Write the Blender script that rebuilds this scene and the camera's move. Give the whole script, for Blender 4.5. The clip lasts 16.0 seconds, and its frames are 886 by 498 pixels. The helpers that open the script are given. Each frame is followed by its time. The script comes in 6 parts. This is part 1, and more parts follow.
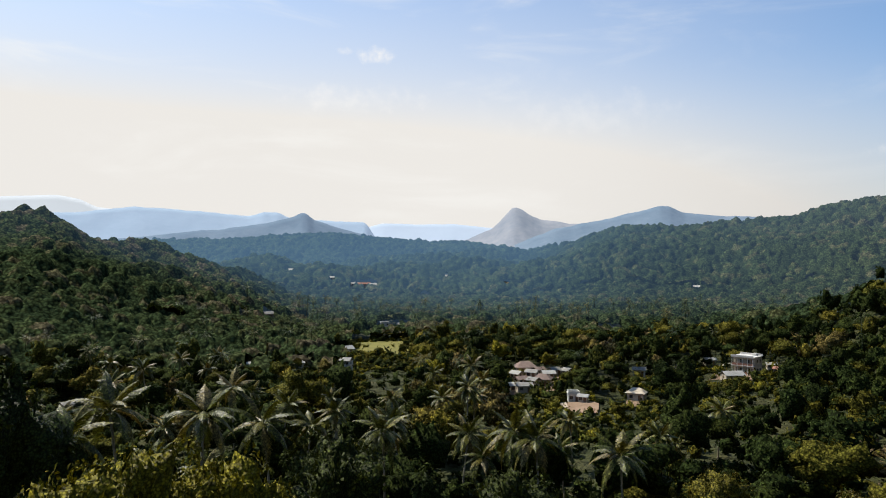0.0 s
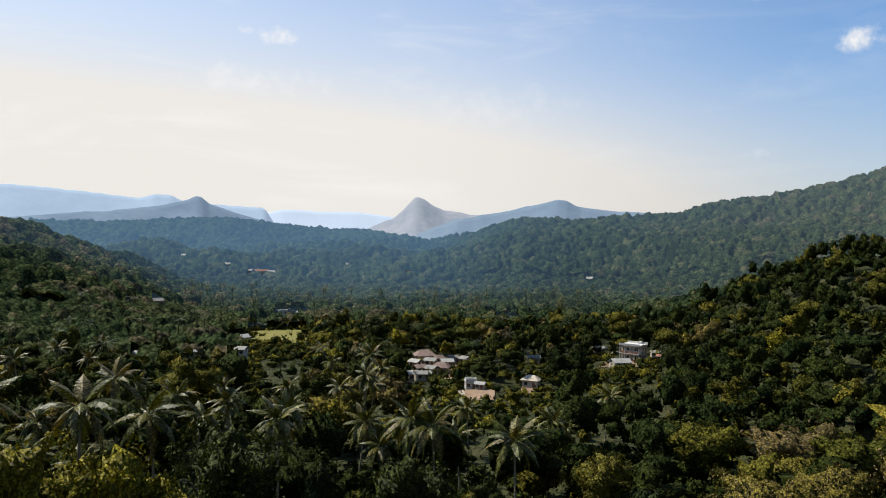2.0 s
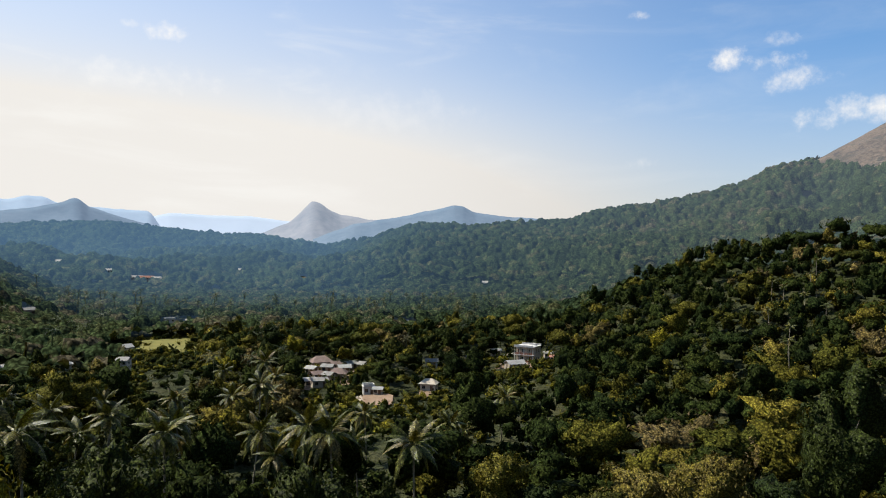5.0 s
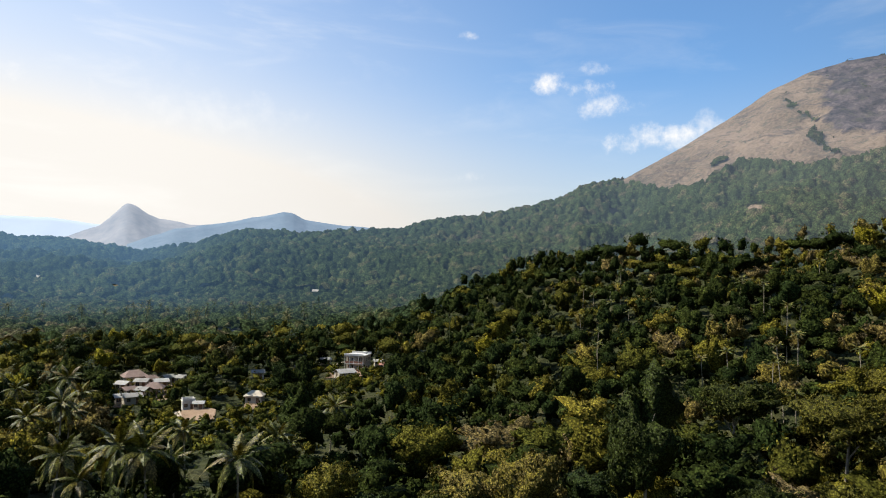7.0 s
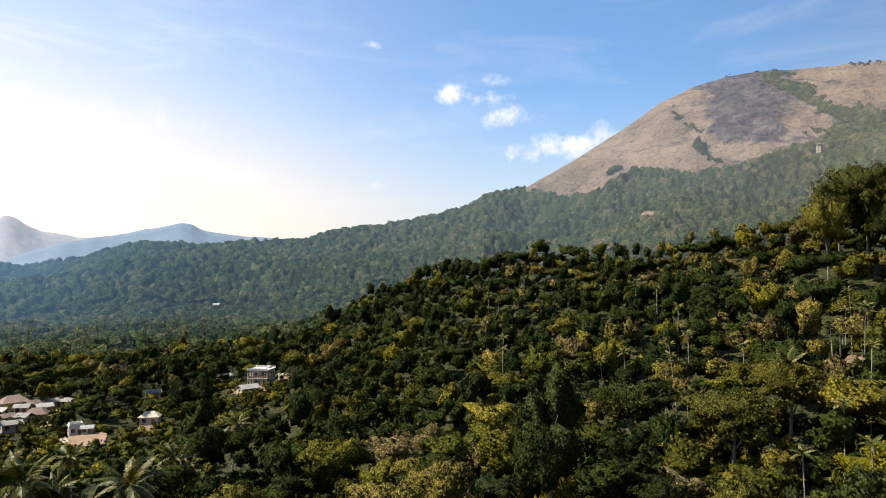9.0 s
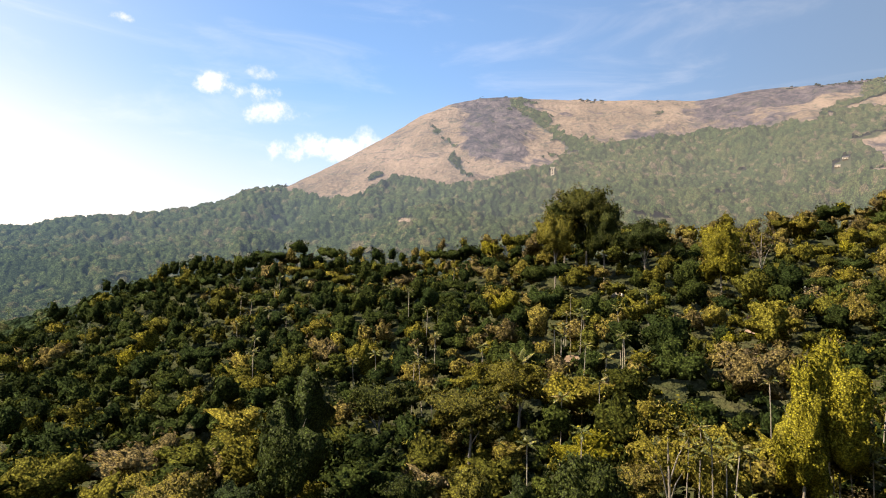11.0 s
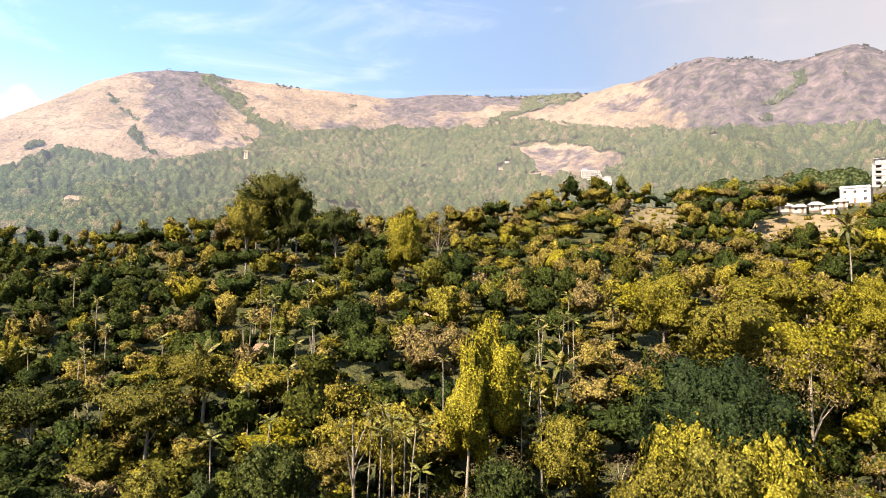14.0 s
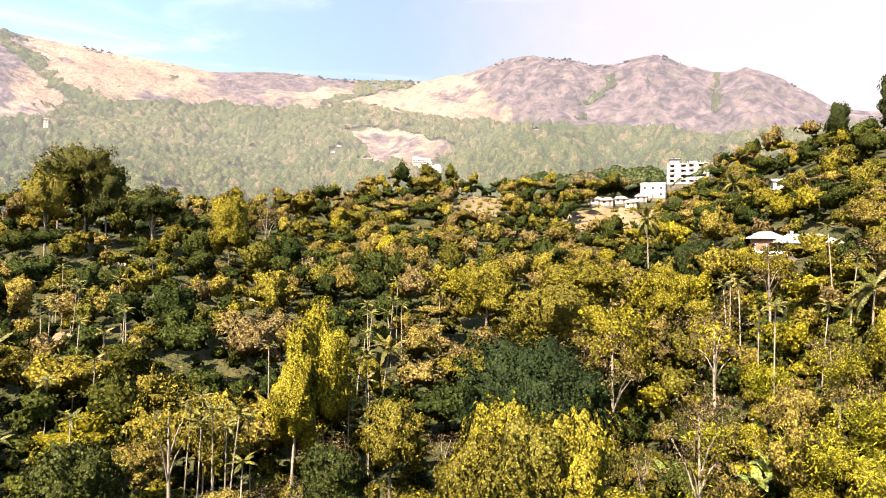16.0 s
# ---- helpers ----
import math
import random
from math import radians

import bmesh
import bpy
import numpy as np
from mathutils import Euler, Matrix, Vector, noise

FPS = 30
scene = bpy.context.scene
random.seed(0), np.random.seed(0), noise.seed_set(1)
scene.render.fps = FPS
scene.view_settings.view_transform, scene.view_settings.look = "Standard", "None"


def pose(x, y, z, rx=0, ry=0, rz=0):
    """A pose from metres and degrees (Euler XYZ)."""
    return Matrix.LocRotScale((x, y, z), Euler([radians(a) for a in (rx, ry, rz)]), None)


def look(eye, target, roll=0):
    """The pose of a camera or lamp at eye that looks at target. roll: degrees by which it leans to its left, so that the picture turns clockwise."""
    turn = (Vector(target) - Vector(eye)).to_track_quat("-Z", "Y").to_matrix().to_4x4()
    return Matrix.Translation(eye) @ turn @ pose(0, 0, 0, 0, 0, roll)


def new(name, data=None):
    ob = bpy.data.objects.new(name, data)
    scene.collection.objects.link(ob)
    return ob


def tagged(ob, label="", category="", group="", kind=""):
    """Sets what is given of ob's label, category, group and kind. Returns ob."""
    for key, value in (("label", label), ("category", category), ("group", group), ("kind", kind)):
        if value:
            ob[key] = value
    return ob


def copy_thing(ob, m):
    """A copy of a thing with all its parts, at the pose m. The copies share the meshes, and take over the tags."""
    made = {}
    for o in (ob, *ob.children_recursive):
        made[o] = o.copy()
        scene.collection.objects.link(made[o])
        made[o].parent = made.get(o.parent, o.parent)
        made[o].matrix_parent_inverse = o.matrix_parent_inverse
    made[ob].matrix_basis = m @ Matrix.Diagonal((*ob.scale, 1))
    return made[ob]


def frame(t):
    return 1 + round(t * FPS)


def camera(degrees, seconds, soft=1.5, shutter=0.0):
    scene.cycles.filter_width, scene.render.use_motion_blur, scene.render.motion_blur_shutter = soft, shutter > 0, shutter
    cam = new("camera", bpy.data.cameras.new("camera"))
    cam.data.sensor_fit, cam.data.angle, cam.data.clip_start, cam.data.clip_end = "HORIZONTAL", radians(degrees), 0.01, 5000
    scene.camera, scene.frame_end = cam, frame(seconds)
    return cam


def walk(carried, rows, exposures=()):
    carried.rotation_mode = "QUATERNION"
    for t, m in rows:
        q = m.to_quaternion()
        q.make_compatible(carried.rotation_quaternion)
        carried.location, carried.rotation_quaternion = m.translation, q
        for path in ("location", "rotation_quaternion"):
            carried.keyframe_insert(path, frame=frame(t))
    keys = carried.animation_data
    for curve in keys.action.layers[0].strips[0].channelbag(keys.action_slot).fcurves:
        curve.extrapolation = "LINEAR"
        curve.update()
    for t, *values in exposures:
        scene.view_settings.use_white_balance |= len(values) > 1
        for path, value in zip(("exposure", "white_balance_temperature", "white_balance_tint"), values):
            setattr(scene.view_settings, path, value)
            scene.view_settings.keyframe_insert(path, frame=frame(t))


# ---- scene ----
cam = camera(65.85, 16.0, 1.05)
# seconds, place, pitch over the horizon, roll, bearing
PATH = [
    (0, 0.01, 0.15, 60.00, 1.655, -0.100, -0.003),
    (0.5, 0.02, 0.30, 59.99, 0.788, 0.000, -3.130),
    (1, 0.05, 0.43, 59.97, 0.915, 0.800, -4.205),
    (1.5, 0.08, 0.46, 59.89, 0.695, 1.430, -5.860),
    (2, 0.16, 0.62, 59.83, 0.800, 0.900, -8.215),
    (2.5, 0.22, 0.83, 59.82, 0.280, 0.450, -10.925),
    (3, 0.21, 0.89, 59.72, 0.840, 0.200, -12.265),
    (3.5, 0.16, 0.87, 59.60, 1.215, 0.450, -14.520),
    (3.7, 0.15, 0.89, 59.60, 1.260, 0.470, -15.080),
    (6, 0.10, 1.06, 59.56, 1.433, 0.990, -20.900),
    (6.5, 0.02, 1.04, 59.49, 1.515, 0.920, -25.910),
    (7, -0.06, 0.97, 59.39, 2.295, 1.070, -30.830),
    (7.5, 0.01, 0.96, 59.38, 2.678, 0.580, -31.920),
    (8, 0.28, 1.10, 59.41, 3.560, 0.890, -32.670),
    (8.2, 0.31, 1.10, 59.41, 3.450, 0.770, -33.490),
    (10.3, 0.64, 1.12, 59.43, 4.030, 0.400, -51.230),
    (10.5, 0.67, 1.12, 59.44, 4.200, 0.920, -53.580),
    (11, 1.07, 1.17, 59.46, 3.400, 1.230, -58.600),
    (11.5, 1.42, 1.24, 59.45, 3.700, 1.050, -63.090),
    (12, 1.70, 1.28, 59.45, 4.400, 1.690, -68.200),
    (12.5, 1.85, 1.31, 59.43, 4.090, 1.450, -72.970),
    (13, 1.90, 1.31, 59.40, 3.840, 1.860, -77.360),
    (13.5, 1.91, 1.29, 59.36, 3.405, 1.372, -81.416),
    (14, 1.95, 1.28, 59.39, 2.833, 1.052, -83.952),
    (14.5, 1.98, 1.27, 59.39, 2.720, 1.067, -87.079),
    (15, 2.01, 1.21, 59.42, 2.177, 1.022, -90.693),
    (15.5, 2.00, 1.18, 59.42, 2.191, 1.367, -94.487),
    (16, 2.02, 1.15, 59.43, 1.867, 1.402, -98.079),
]
EXPOSURES = [(0.0, 0.56, 6350, 9), (3.5, 0.56, 6350, 9), (7.0, 0.76, 6400, 9), (8.2, 0.88, 6520, 10), (10.5, 1.25, 7150, 15), (12.0, 1.55, 7400, 19), (13.5, 1.9, 7450, 20), (16.0, 2.38, 7650, 24)]
SKY_STRENGTH, SKY_GAIN, SUN_STRENGTH = 0.66, 0.14, 5.0

walk(cam, [(t, look((x, y, z), Vector((x, y, z)) + Euler((radians(90 + p), 0, radians(yaw))).to_matrix() @ Vector((0, 0, -1)), roll)) for t, x, y, z, p, roll, yaw in PATH], EXPOSURES)

# ---------------------------------------------------------------- world and sun
SUN_AZ, SUN_EL = -51.0, 52.0


def bearing(az, el=0.0):
    a, e = radians(az), radians(el)
    return Vector((math.sin(a) * math.cos(e), math.cos(a) * math.cos(e), math.sin(e)))


class Nodes:
    """Short hand for building node trees."""

    def __init__(self, tree):
        self.tree = tree
        tree.nodes.clear()

    def add(self, kind, inputs=(), **props):
        n = self.tree.nodes.new(kind)
        for k, v in props.items():
            if k == "operation":
                n.operation = v
            elif k == "blend_type":
                n.blend_type = v
            elif k == "data_type":
                n.data_type = v
            elif k == "attribute_name":
                n.attribute_name = v
            elif k == "noise_dimensions":
                n.noise_dimensions = v
            elif k == "feature":
                n.feature = v
            elif k == "interpolation_type":
                n.interpolation_type = v
        for key, v in dict(inputs).items():
            if isinstance(v, bpy.types.NodeSocket):
                self.tree.links.new(v, n.inputs[key])
            else:
                n.inputs[key].default_value = v
        return n

    def math(self, op, a, b=0.0, c=0.0):
        return self.add("ShaderNodeMath", {0: a, 1: b, 2: c}, operation=op).outputs[0]

    def dot(self, a, b):
        return self.add("ShaderNodeVectorMath", {0: a, 1: b}, operation="DOT_PRODUCT").outputs["Value"]

    def smooth(self, v, lo, hi, a=0.0, b=1.0):
        return self.add("ShaderNodeMapRange", {0: v, 1: lo, 2: hi, 3: a, 4: b}, interpolation_type="SMOOTHSTEP").outputs[0]

    def mix(self, f, a, b, blend="MIX"):
        n = self.add("ShaderNodeMix", {0: f, 6: a, 7: b}, data_type="RGBA", blend_type=blend)
        return n.outputs[2]

    def noise(self, v, scale, detail=4.0, rough=0.55, distortion=0.0):
        return self.add("ShaderNodeTexNoise", {"Vector": v, "Scale": scale, "Detail": detail, "Roughness": rough, "Distortion": distortion}).outputs[0]

    def link(self, a, b):
        self.tree.links.new(a, b)


world = bpy.data.worlds.new("sky")
scene.world = world
world.use_nodes = True
W = Nodes(world.node_tree)
sky = W.add("ShaderNodeTexSky")
sky.sky_type, sky.sun_disc = "NISHITA", False
sky.sun_elevation, sky.sun_rotation = radians(SUN_EL), radians(SUN_AZ)
sky.altitude, sky.air_density, sky.dust_density, sky.ozone_density = 300, 1.0, 1.6, 1.5
way = W.add("ShaderNodeTexCoord").outputs["Generated"]
up = W.add("ShaderNodeSeparateXYZ", {0: way}).outputs[2]
blue = W.mix(1.0, sky.outputs[0], (SKY_GAIN * 0.76, SKY_GAIN * 1.02, SKY_GAIN * 1.2, 1), "MULTIPLY")
# pale summer haze: thick near the horizon and towards the sun
sunward = W.dot(way, bearing(-40, 20))
haze = W.smooth(up, 0.30, 0.02, 0.0, 0.85)
glow = W.math("MULTIPLY", W.smooth(sunward, 0.10, 0.95), W.smooth(up, 0.56, 0.08))
haze = W.math("MINIMUM", W.math("ADD", W.math("MULTIPLY", haze, W.smooth(sunward, -0.5, 0.6, 0.55, 1.0)), glow), 1.0)
away = W.smooth(sunward, 0.1, -0.65, 0.0, 0.76)           # greyer, duller air opposite the sun
blue = W.mix(away, blue, (0.140, 0.192, 0.250, 1))
pale = W.mix(away, (0.89, 0.845, 0.79, 1), (0.234, 0.242, 0.250, 1))
pale = W.mix(W.smooth(sunward, 0.75, 0.1, 0.0, 0.6), pale, (0.56, 0.525, 0.485, 1))
sky_col = W.mix(haze, blue, pale)
# thin high veils of cloud
veil = W.noise(W.add("ShaderNodeVectorMath", {0: way, 1: (2.2, 2.2, 9.0)}, operation="MULTIPLY").outputs[0], 1.6, 6, 0.6, 0.6)
veil = W.math("MULTIPLY", W.smooth(veil, 0.50, 0.78), W.smooth(sunward, 0.35, 0.8, 0.12, 0.5))
sky_col = W.mix(veil, sky_col, (1.0, 0.97, 0.92, 1))
# small fair-weather clouds: bearing, elevation, half width, half height, density
puff_edge = W.noise(way, 26.0, 6, 0.62)
puff_soft = W.noise(way, 70.0, 4, 0.6)
CLOUDS = [
    (39.8, 15.9, 2.0, 0.9, 1.0), (42.5, 15.3, 2.6, 1.0, 1.0), (44.0, 14.0, 2.6, 1.1, 0.8), (43.2, 16.9, 1.4, 0.7, 0.6),
    (48.5, 11.3, 5.0, 1.3, 0.9), (52.0, 12.4, 1.2, 1.2, 0.55), (32.7, 19.6, 1.0, 0.5, 0.7), (32.9, 8.3, 1.5, 0.7, 0.45),
    (-5.6, 17.5, 1.9, 0.8, 1.0), (-8.2, 17.6, 0.9, 0.4, 0.7), (-6.5, 14.0, 8.0, 1.4, 0.45), (12.0, 12.5, 9.0, 2.0, 0.22),
]
cover = None
for az, el, half_w, half_h, density in CLOUDS:
    a, e = radians(az), radians(el)
    side = Vector((math.cos(a), -math.sin(a), 0)) / radians(half_w)
    above = Vector((-math.sin(a) * math.sin(e), -math.cos(a) * math.sin(e), math.cos(e))) / radians(half_h)
    u, v = W.dot(way, side), W.dot(way, above)
    ahead = W.smooth(W.dot(way, bearing(az, el)), 0.5, 0.7)
    r = W.math("ADD", W.math("MULTIPLY", u, u), W.math("MULTIPLY", v, v))
    shape = W.math("ADD", W.math("SUBTRACT", 0.9, r), W.math("MULTIPLY", W.math("SUBTRACT", puff_edge, 0.5), 4.2))
    shape = W.math("ADD", shape, W.math("MULTIPLY", W.math("SUBTRACT", puff_soft, 0.5), 1.4))
    one = W.math("MULTIPLY", W.math("MULTIPLY", W.smooth(shape, 0.0, 2.0), ahead), density)
    cover = one if cover is None else W.math("MAXIMUM", cover, one)
# a broad thin sheet of cloud over the shoulder of the hills
sheet = W.smooth(W.math("ADD", W.dot(way, bearing(131, 22)), W.math("MULTIPLY", W.math("SUBTRACT", puff_edge, 0.5), 0.05)), 0.80, 1.02, 0.0, 0.72)
sky_col = W.mix(sheet, sky_col, (0.335, 0.327, 0.317, 1))
cloud_col = W.mix(away, (1.05, 1.0, 0.94, 1), (0.5, 0.5, 0.5, 1))
sky_col = W.mix(cover, sky_col, cloud_col)
back = W.add("ShaderNodeBackground", {0: sky_col, 1: SKY_STRENGTH})
W.link(back.outputs[0], W.add("ShaderNodeOutputWorld").inputs[0])

sun = new("sun", bpy.data.lights.new("sun", "SUN"))
sun.data.energy, sun.data.angle, sun.data.color = SUN_STRENGTH, radians(0.53), (1.0, 0.93, 0.80)
sun.matrix_world = look(bearing(SUN_AZ, SUN_EL) * 1000, (0, 0, 0))

# ---------------------------------------------------------------- materials
def material(name):
    m = bpy.data.materials.new(name)
    m.use_nodes = True
    return m, Nodes(m.node_tree)


def ramp(n, f, stops):
    r = n.add("ShaderNodeValToRGB", {0: f})
    els = r.color_ramp.elements
    while len(els) < len(stops):
        els.new(0.5)
    for e, (p, c) in zip(els, stops):
        e.position, e.color = p, (*c, 1)
    return r.outputs[0]


def surface(name, stops, scale, rough=0.85, bump=0.4, fine=8.0, spec=0.2, metal=0.0):
    """A weathered surface: large stains and fine grain between the colours of a ramp."""
    m, n = material(name)
    at = n.add("ShaderNodeTexCoord").outputs["Object"]
    rnd = n.add("ShaderNodeObjectInfo").outputs["Random"]
    big, small = n.noise(at, scale, 5, 0.6), n.noise(at, scale * fine, 4, 0.6)
    f = n.math("ADD", n.math("MULTIPLY", big, 0.65), n.math("MULTIPLY", small, 0.35))
    f = n.math("ADD", f, n.math("MULTIPLY", n.math("SUBTRACT", rnd, 0.5), 0.12))
    col = ramp(n, f, stops)
    b = n.add("ShaderNodeBump", {"Strength": bump, "Distance": 0.05, "Height": small}).outputs[0]
    p = n.add("ShaderNodeBsdfPrincipled", {"Base Color": col, "Roughness": rough, "Metallic": metal, "Specular IOR Level": spec, "Normal": b})
    n.link(p.outputs[0], n.add("ShaderNodeOutputMaterial").inputs[0])
    return m


def foliage(name, stops, by="tint", through_=0.1, gloss=0.05, rough=0.6, grain=0.28, scale=0.6, air=False, leafy=5.0, turned=1.3):
    """Leaves: colour by tree (a value on the mesh, or the object's random number), with small shifts leaf by leaf."""
    m, n = material(name)
    if by == "tint":
        t = n.add("ShaderNodeAttribute", attribute_name="tint").outputs["Fac"]
    else:
        t = n.add("ShaderNodeObjectInfo").outputs["Random"]
    leaf = n.add("ShaderNodeNewGeometry").outputs["Random Per Island"]
    at = n.add("ShaderNodeNewGeometry").outputs["Position"]
    spot = n.noise(at, scale, 3, 0.6)
    shift = n.math("ADD", n.math("MULTIPLY", n.math("SUBTRACT", leaf, 0.5), 0.035), n.math("MULTIPLY", n.math("SUBTRACT", spot, 0.5), 0.08))
    col = ramp(n, n.math("ADD", t, shift), stops)
    # single leaves within a spray: cells of their own brightness and tilt, with shade painted between them
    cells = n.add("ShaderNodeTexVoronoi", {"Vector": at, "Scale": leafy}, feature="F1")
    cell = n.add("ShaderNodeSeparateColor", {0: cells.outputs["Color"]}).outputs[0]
    gap_shade = n.smooth(cells.outputs["Distance"], 0.22, 0.72, 1.0, 0.3)
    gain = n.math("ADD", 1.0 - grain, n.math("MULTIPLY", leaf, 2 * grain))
    gain = n.math("MULTIPLY", gain, n.math("MULTIPLY", gap_shade, n.math("ADD", 0.66, n.math("MULTIPLY", cell, 0.8))))
    tilt = n.add("ShaderNodeVectorMath", {0: cells.outputs["Color"], 1: (0.5, 0.5, 0.5)}, operation="SUBTRACT").outputs[0]
    tilt = n.add("ShaderNodeVectorMath", {0: tilt, 1: (turned, turned, turned)}, operation="MULTIPLY").outputs[0]
    face = n.add("ShaderNodeVectorMath", {0: n.add("ShaderNodeNewGeometry").outputs["Normal"], 1: tilt}, operation="ADD").outputs[0]
    face = n.add("ShaderNodeVectorMath", {0: face}, operation="NORMALIZE").outputs[0]
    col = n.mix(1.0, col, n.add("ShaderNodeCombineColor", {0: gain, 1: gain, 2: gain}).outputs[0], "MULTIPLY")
    p = n.add("ShaderNodeBsdfPrincipled", {"Base Color": col, "Roughness": rough, "Specular IOR Level": gloss, "Normal": face})
    thin = n.add("ShaderNodeBsdfTranslucent", {0: n.mix(1.0, col, (1.25, 1.2, 0.55, 1), "MULTIPLY")})
    mixed = n.add("ShaderNodeMixShader", {0: through_, 1: p.outputs[0], 2: thin.outputs[0]})
    if air:                                    # woods of the distance: the haze before them is painted on as emission
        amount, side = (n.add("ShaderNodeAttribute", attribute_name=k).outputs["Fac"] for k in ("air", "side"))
        n.link(n.mix(side, HAZE_GLOW_VALLEY, HAZE_GLOW_MOUNTAIN), p.inputs["Emission Color"])
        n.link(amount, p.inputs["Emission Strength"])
    n.link(mixed.outputs[0], n.add("ShaderNodeOutputMaterial").inputs[0])
    return m


# tint 0 .. 1 runs from the darkest evergreen over fresh green and yellow-green to dry ochre and bare brown
LEAF_STOPS = [
    (0.00, (0.017, 0.029, 0.008)), (0.30, (0.042, 0.052, 0.010)), (0.50, (0.112, 0.098, 0.014)),
    (0.66, (0.172, 0.152, 0.012)), (0.80, (0.156, 0.127, 0.022)), (0.90, (0.137, 0.104, 0.034)), (1.00, (0.120, 0.091, 0.050)),
]
FAR_STOPS = [
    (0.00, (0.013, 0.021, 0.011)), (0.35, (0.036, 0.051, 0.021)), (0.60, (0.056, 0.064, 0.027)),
    (0.80, (0.072, 0.069, 0.035)), (1.00, (0.088, 0.075, 0.047)),
]
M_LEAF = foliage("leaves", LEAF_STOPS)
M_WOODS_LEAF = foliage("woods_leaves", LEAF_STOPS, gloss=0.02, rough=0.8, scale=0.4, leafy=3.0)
# emission colours that paint haze over far woods and ground
HAZE_GLOW_VALLEY, HAZE_GLOW_MOUNTAIN = (0.052, 0.098, 0.160, 1), (0.053, 0.054, 0.060, 1)
M_HAZE_GLOW_LEAF = foliage("distant_leaves", FAR_STOPS, scale=0.05, leafy=0.7, gloss=0.0, rough=0.95, turned=0.6, air=True, grain=0.22)
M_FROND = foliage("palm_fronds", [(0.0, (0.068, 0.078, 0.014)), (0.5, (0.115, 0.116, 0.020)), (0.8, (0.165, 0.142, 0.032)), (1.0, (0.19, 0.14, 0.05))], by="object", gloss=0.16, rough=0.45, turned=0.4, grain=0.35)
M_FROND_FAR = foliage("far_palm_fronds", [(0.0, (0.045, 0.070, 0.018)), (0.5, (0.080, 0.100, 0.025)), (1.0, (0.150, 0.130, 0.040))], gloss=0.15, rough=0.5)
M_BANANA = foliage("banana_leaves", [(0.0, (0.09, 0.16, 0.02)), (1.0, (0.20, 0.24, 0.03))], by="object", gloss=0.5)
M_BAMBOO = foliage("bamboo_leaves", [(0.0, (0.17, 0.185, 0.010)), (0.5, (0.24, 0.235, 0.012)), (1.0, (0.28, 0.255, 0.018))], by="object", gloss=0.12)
M_BARK = surface("bark", [(0.3, (0.07, 0.055, 0.04)), (0.7, (0.22, 0.19, 0.15))], 1.5, 0.9, 0.8)
M_PALE_BARK = surface("pale_bark", [(0.3, (0.13, 0.11, 0.08)), (0.7, (0.32, 0.27, 0.20))], 1.2, 0.85, 0.6)
M_PLASTER = surface("white_plaster", [(0.25, (0.34, 0.32, 0.28)), (0.6, (0.53, 0.51, 0.48)), (0.9, (0.65, 0.63, 0.60))], 0.35, 0.8, 0.2)
M_CREAM = surface("cream_plaster", [(0.25, (0.28, 0.23, 0.17)), (0.7, (0.50, 0.43, 0.34))], 0.4, 0.85, 0.2)
M_CONCRETE = surface("raw_concrete", [(0.25, (0.15, 0.145, 0.135)), (0.7, (0.36, 0.345, 0.325))], 0.5, 0.9, 0.4)
M_SHEET = surface("pale_roof_sheet", [(0.25, (0.15, 0.145, 0.13)), (0.5, (0.27, 0.26, 0.24)), (0.75, (0.42, 0.41, 0.38))], 0.3, 0.7, 0.2, spec=0.25)
M_TILE_ROOF = surface("weathered_roof_tiles", [(0.25, (0.09, 0.065, 0.055)), (0.7, (0.24, 0.17, 0.14))], 0.5, 0.85, 0.6)
M_RED_ROOF = surface("red_roof_tiles", [(0.25, (0.17, 0.08, 0.055)), (0.7, (0.30, 0.15, 0.105))], 0.5, 0.8, 0.6)
M_ASBESTOS = surface("grey_roof_sheet", [(0.25, (0.11, 0.105, 0.095)), (0.7, (0.27, 0.255, 0.235))], 0.5, 0.8, 0.5)
M_STONE = surface("dark_stone_base", [(0.3, (0.05, 0.045, 0.035)), (0.7, (0.15, 0.13, 0.10))], 0.6, 0.95, 0.6)
M_WOOD = surface("brown_wood", [(0.3, (0.10, 0.055, 0.03)), (0.7, (0.22, 0.13, 0.08))], 1.0, 0.7, 0.4)
M_DARK = surface("dark_interior", [(0.3, (0.015, 0.015, 0.017)), (0.7, (0.04, 0.04, 0.045))], 0.6, 0.7, 0.1)
M_SOIL = surface("red_soil", [(0.28, (0.09, 0.065, 0.035)), (0.5, (0.19, 0.125, 0.08)), (0.8, (0.30, 0.215, 0.15))], 0.2, 0.95, 0.6)
M_PADDY = surface("dry_paddy", [(0.3, (0.085, 0.083, 0.016)), (0.7, (0.165, 0.145, 0.032))], 0.15, 0.95, 0.5)
M_DRY = surface("dry_grass_slope", [(0.30, (0.050, 0.050, 0.022)), (0.5, (0.11, 0.085, 0.045)), (0.75, (0.19, 0.135, 0.085))], 0.22, 0.95, 0.6)
M_TRACK = surface("pale_track", [(0.3, (0.20, 0.155, 0.105)), (0.5, (0.33, 0.27, 0.20)), (0.75, (0.46, 0.39, 0.31))], 0.2, 0.95, 0.5)


def glass_material():
    m, n = material("window_glass")
    p = n.add("ShaderNodeBsdfPrincipled", {"Base Color": (0.02, 0.025, 0.03, 1), "Roughness": 0.08, "Specular IOR Level": 0.6})
    n.link(p.outputs[0], n.add("ShaderNodeOutputMaterial").inputs[0])
    return m


M_GLASS = glass_material()


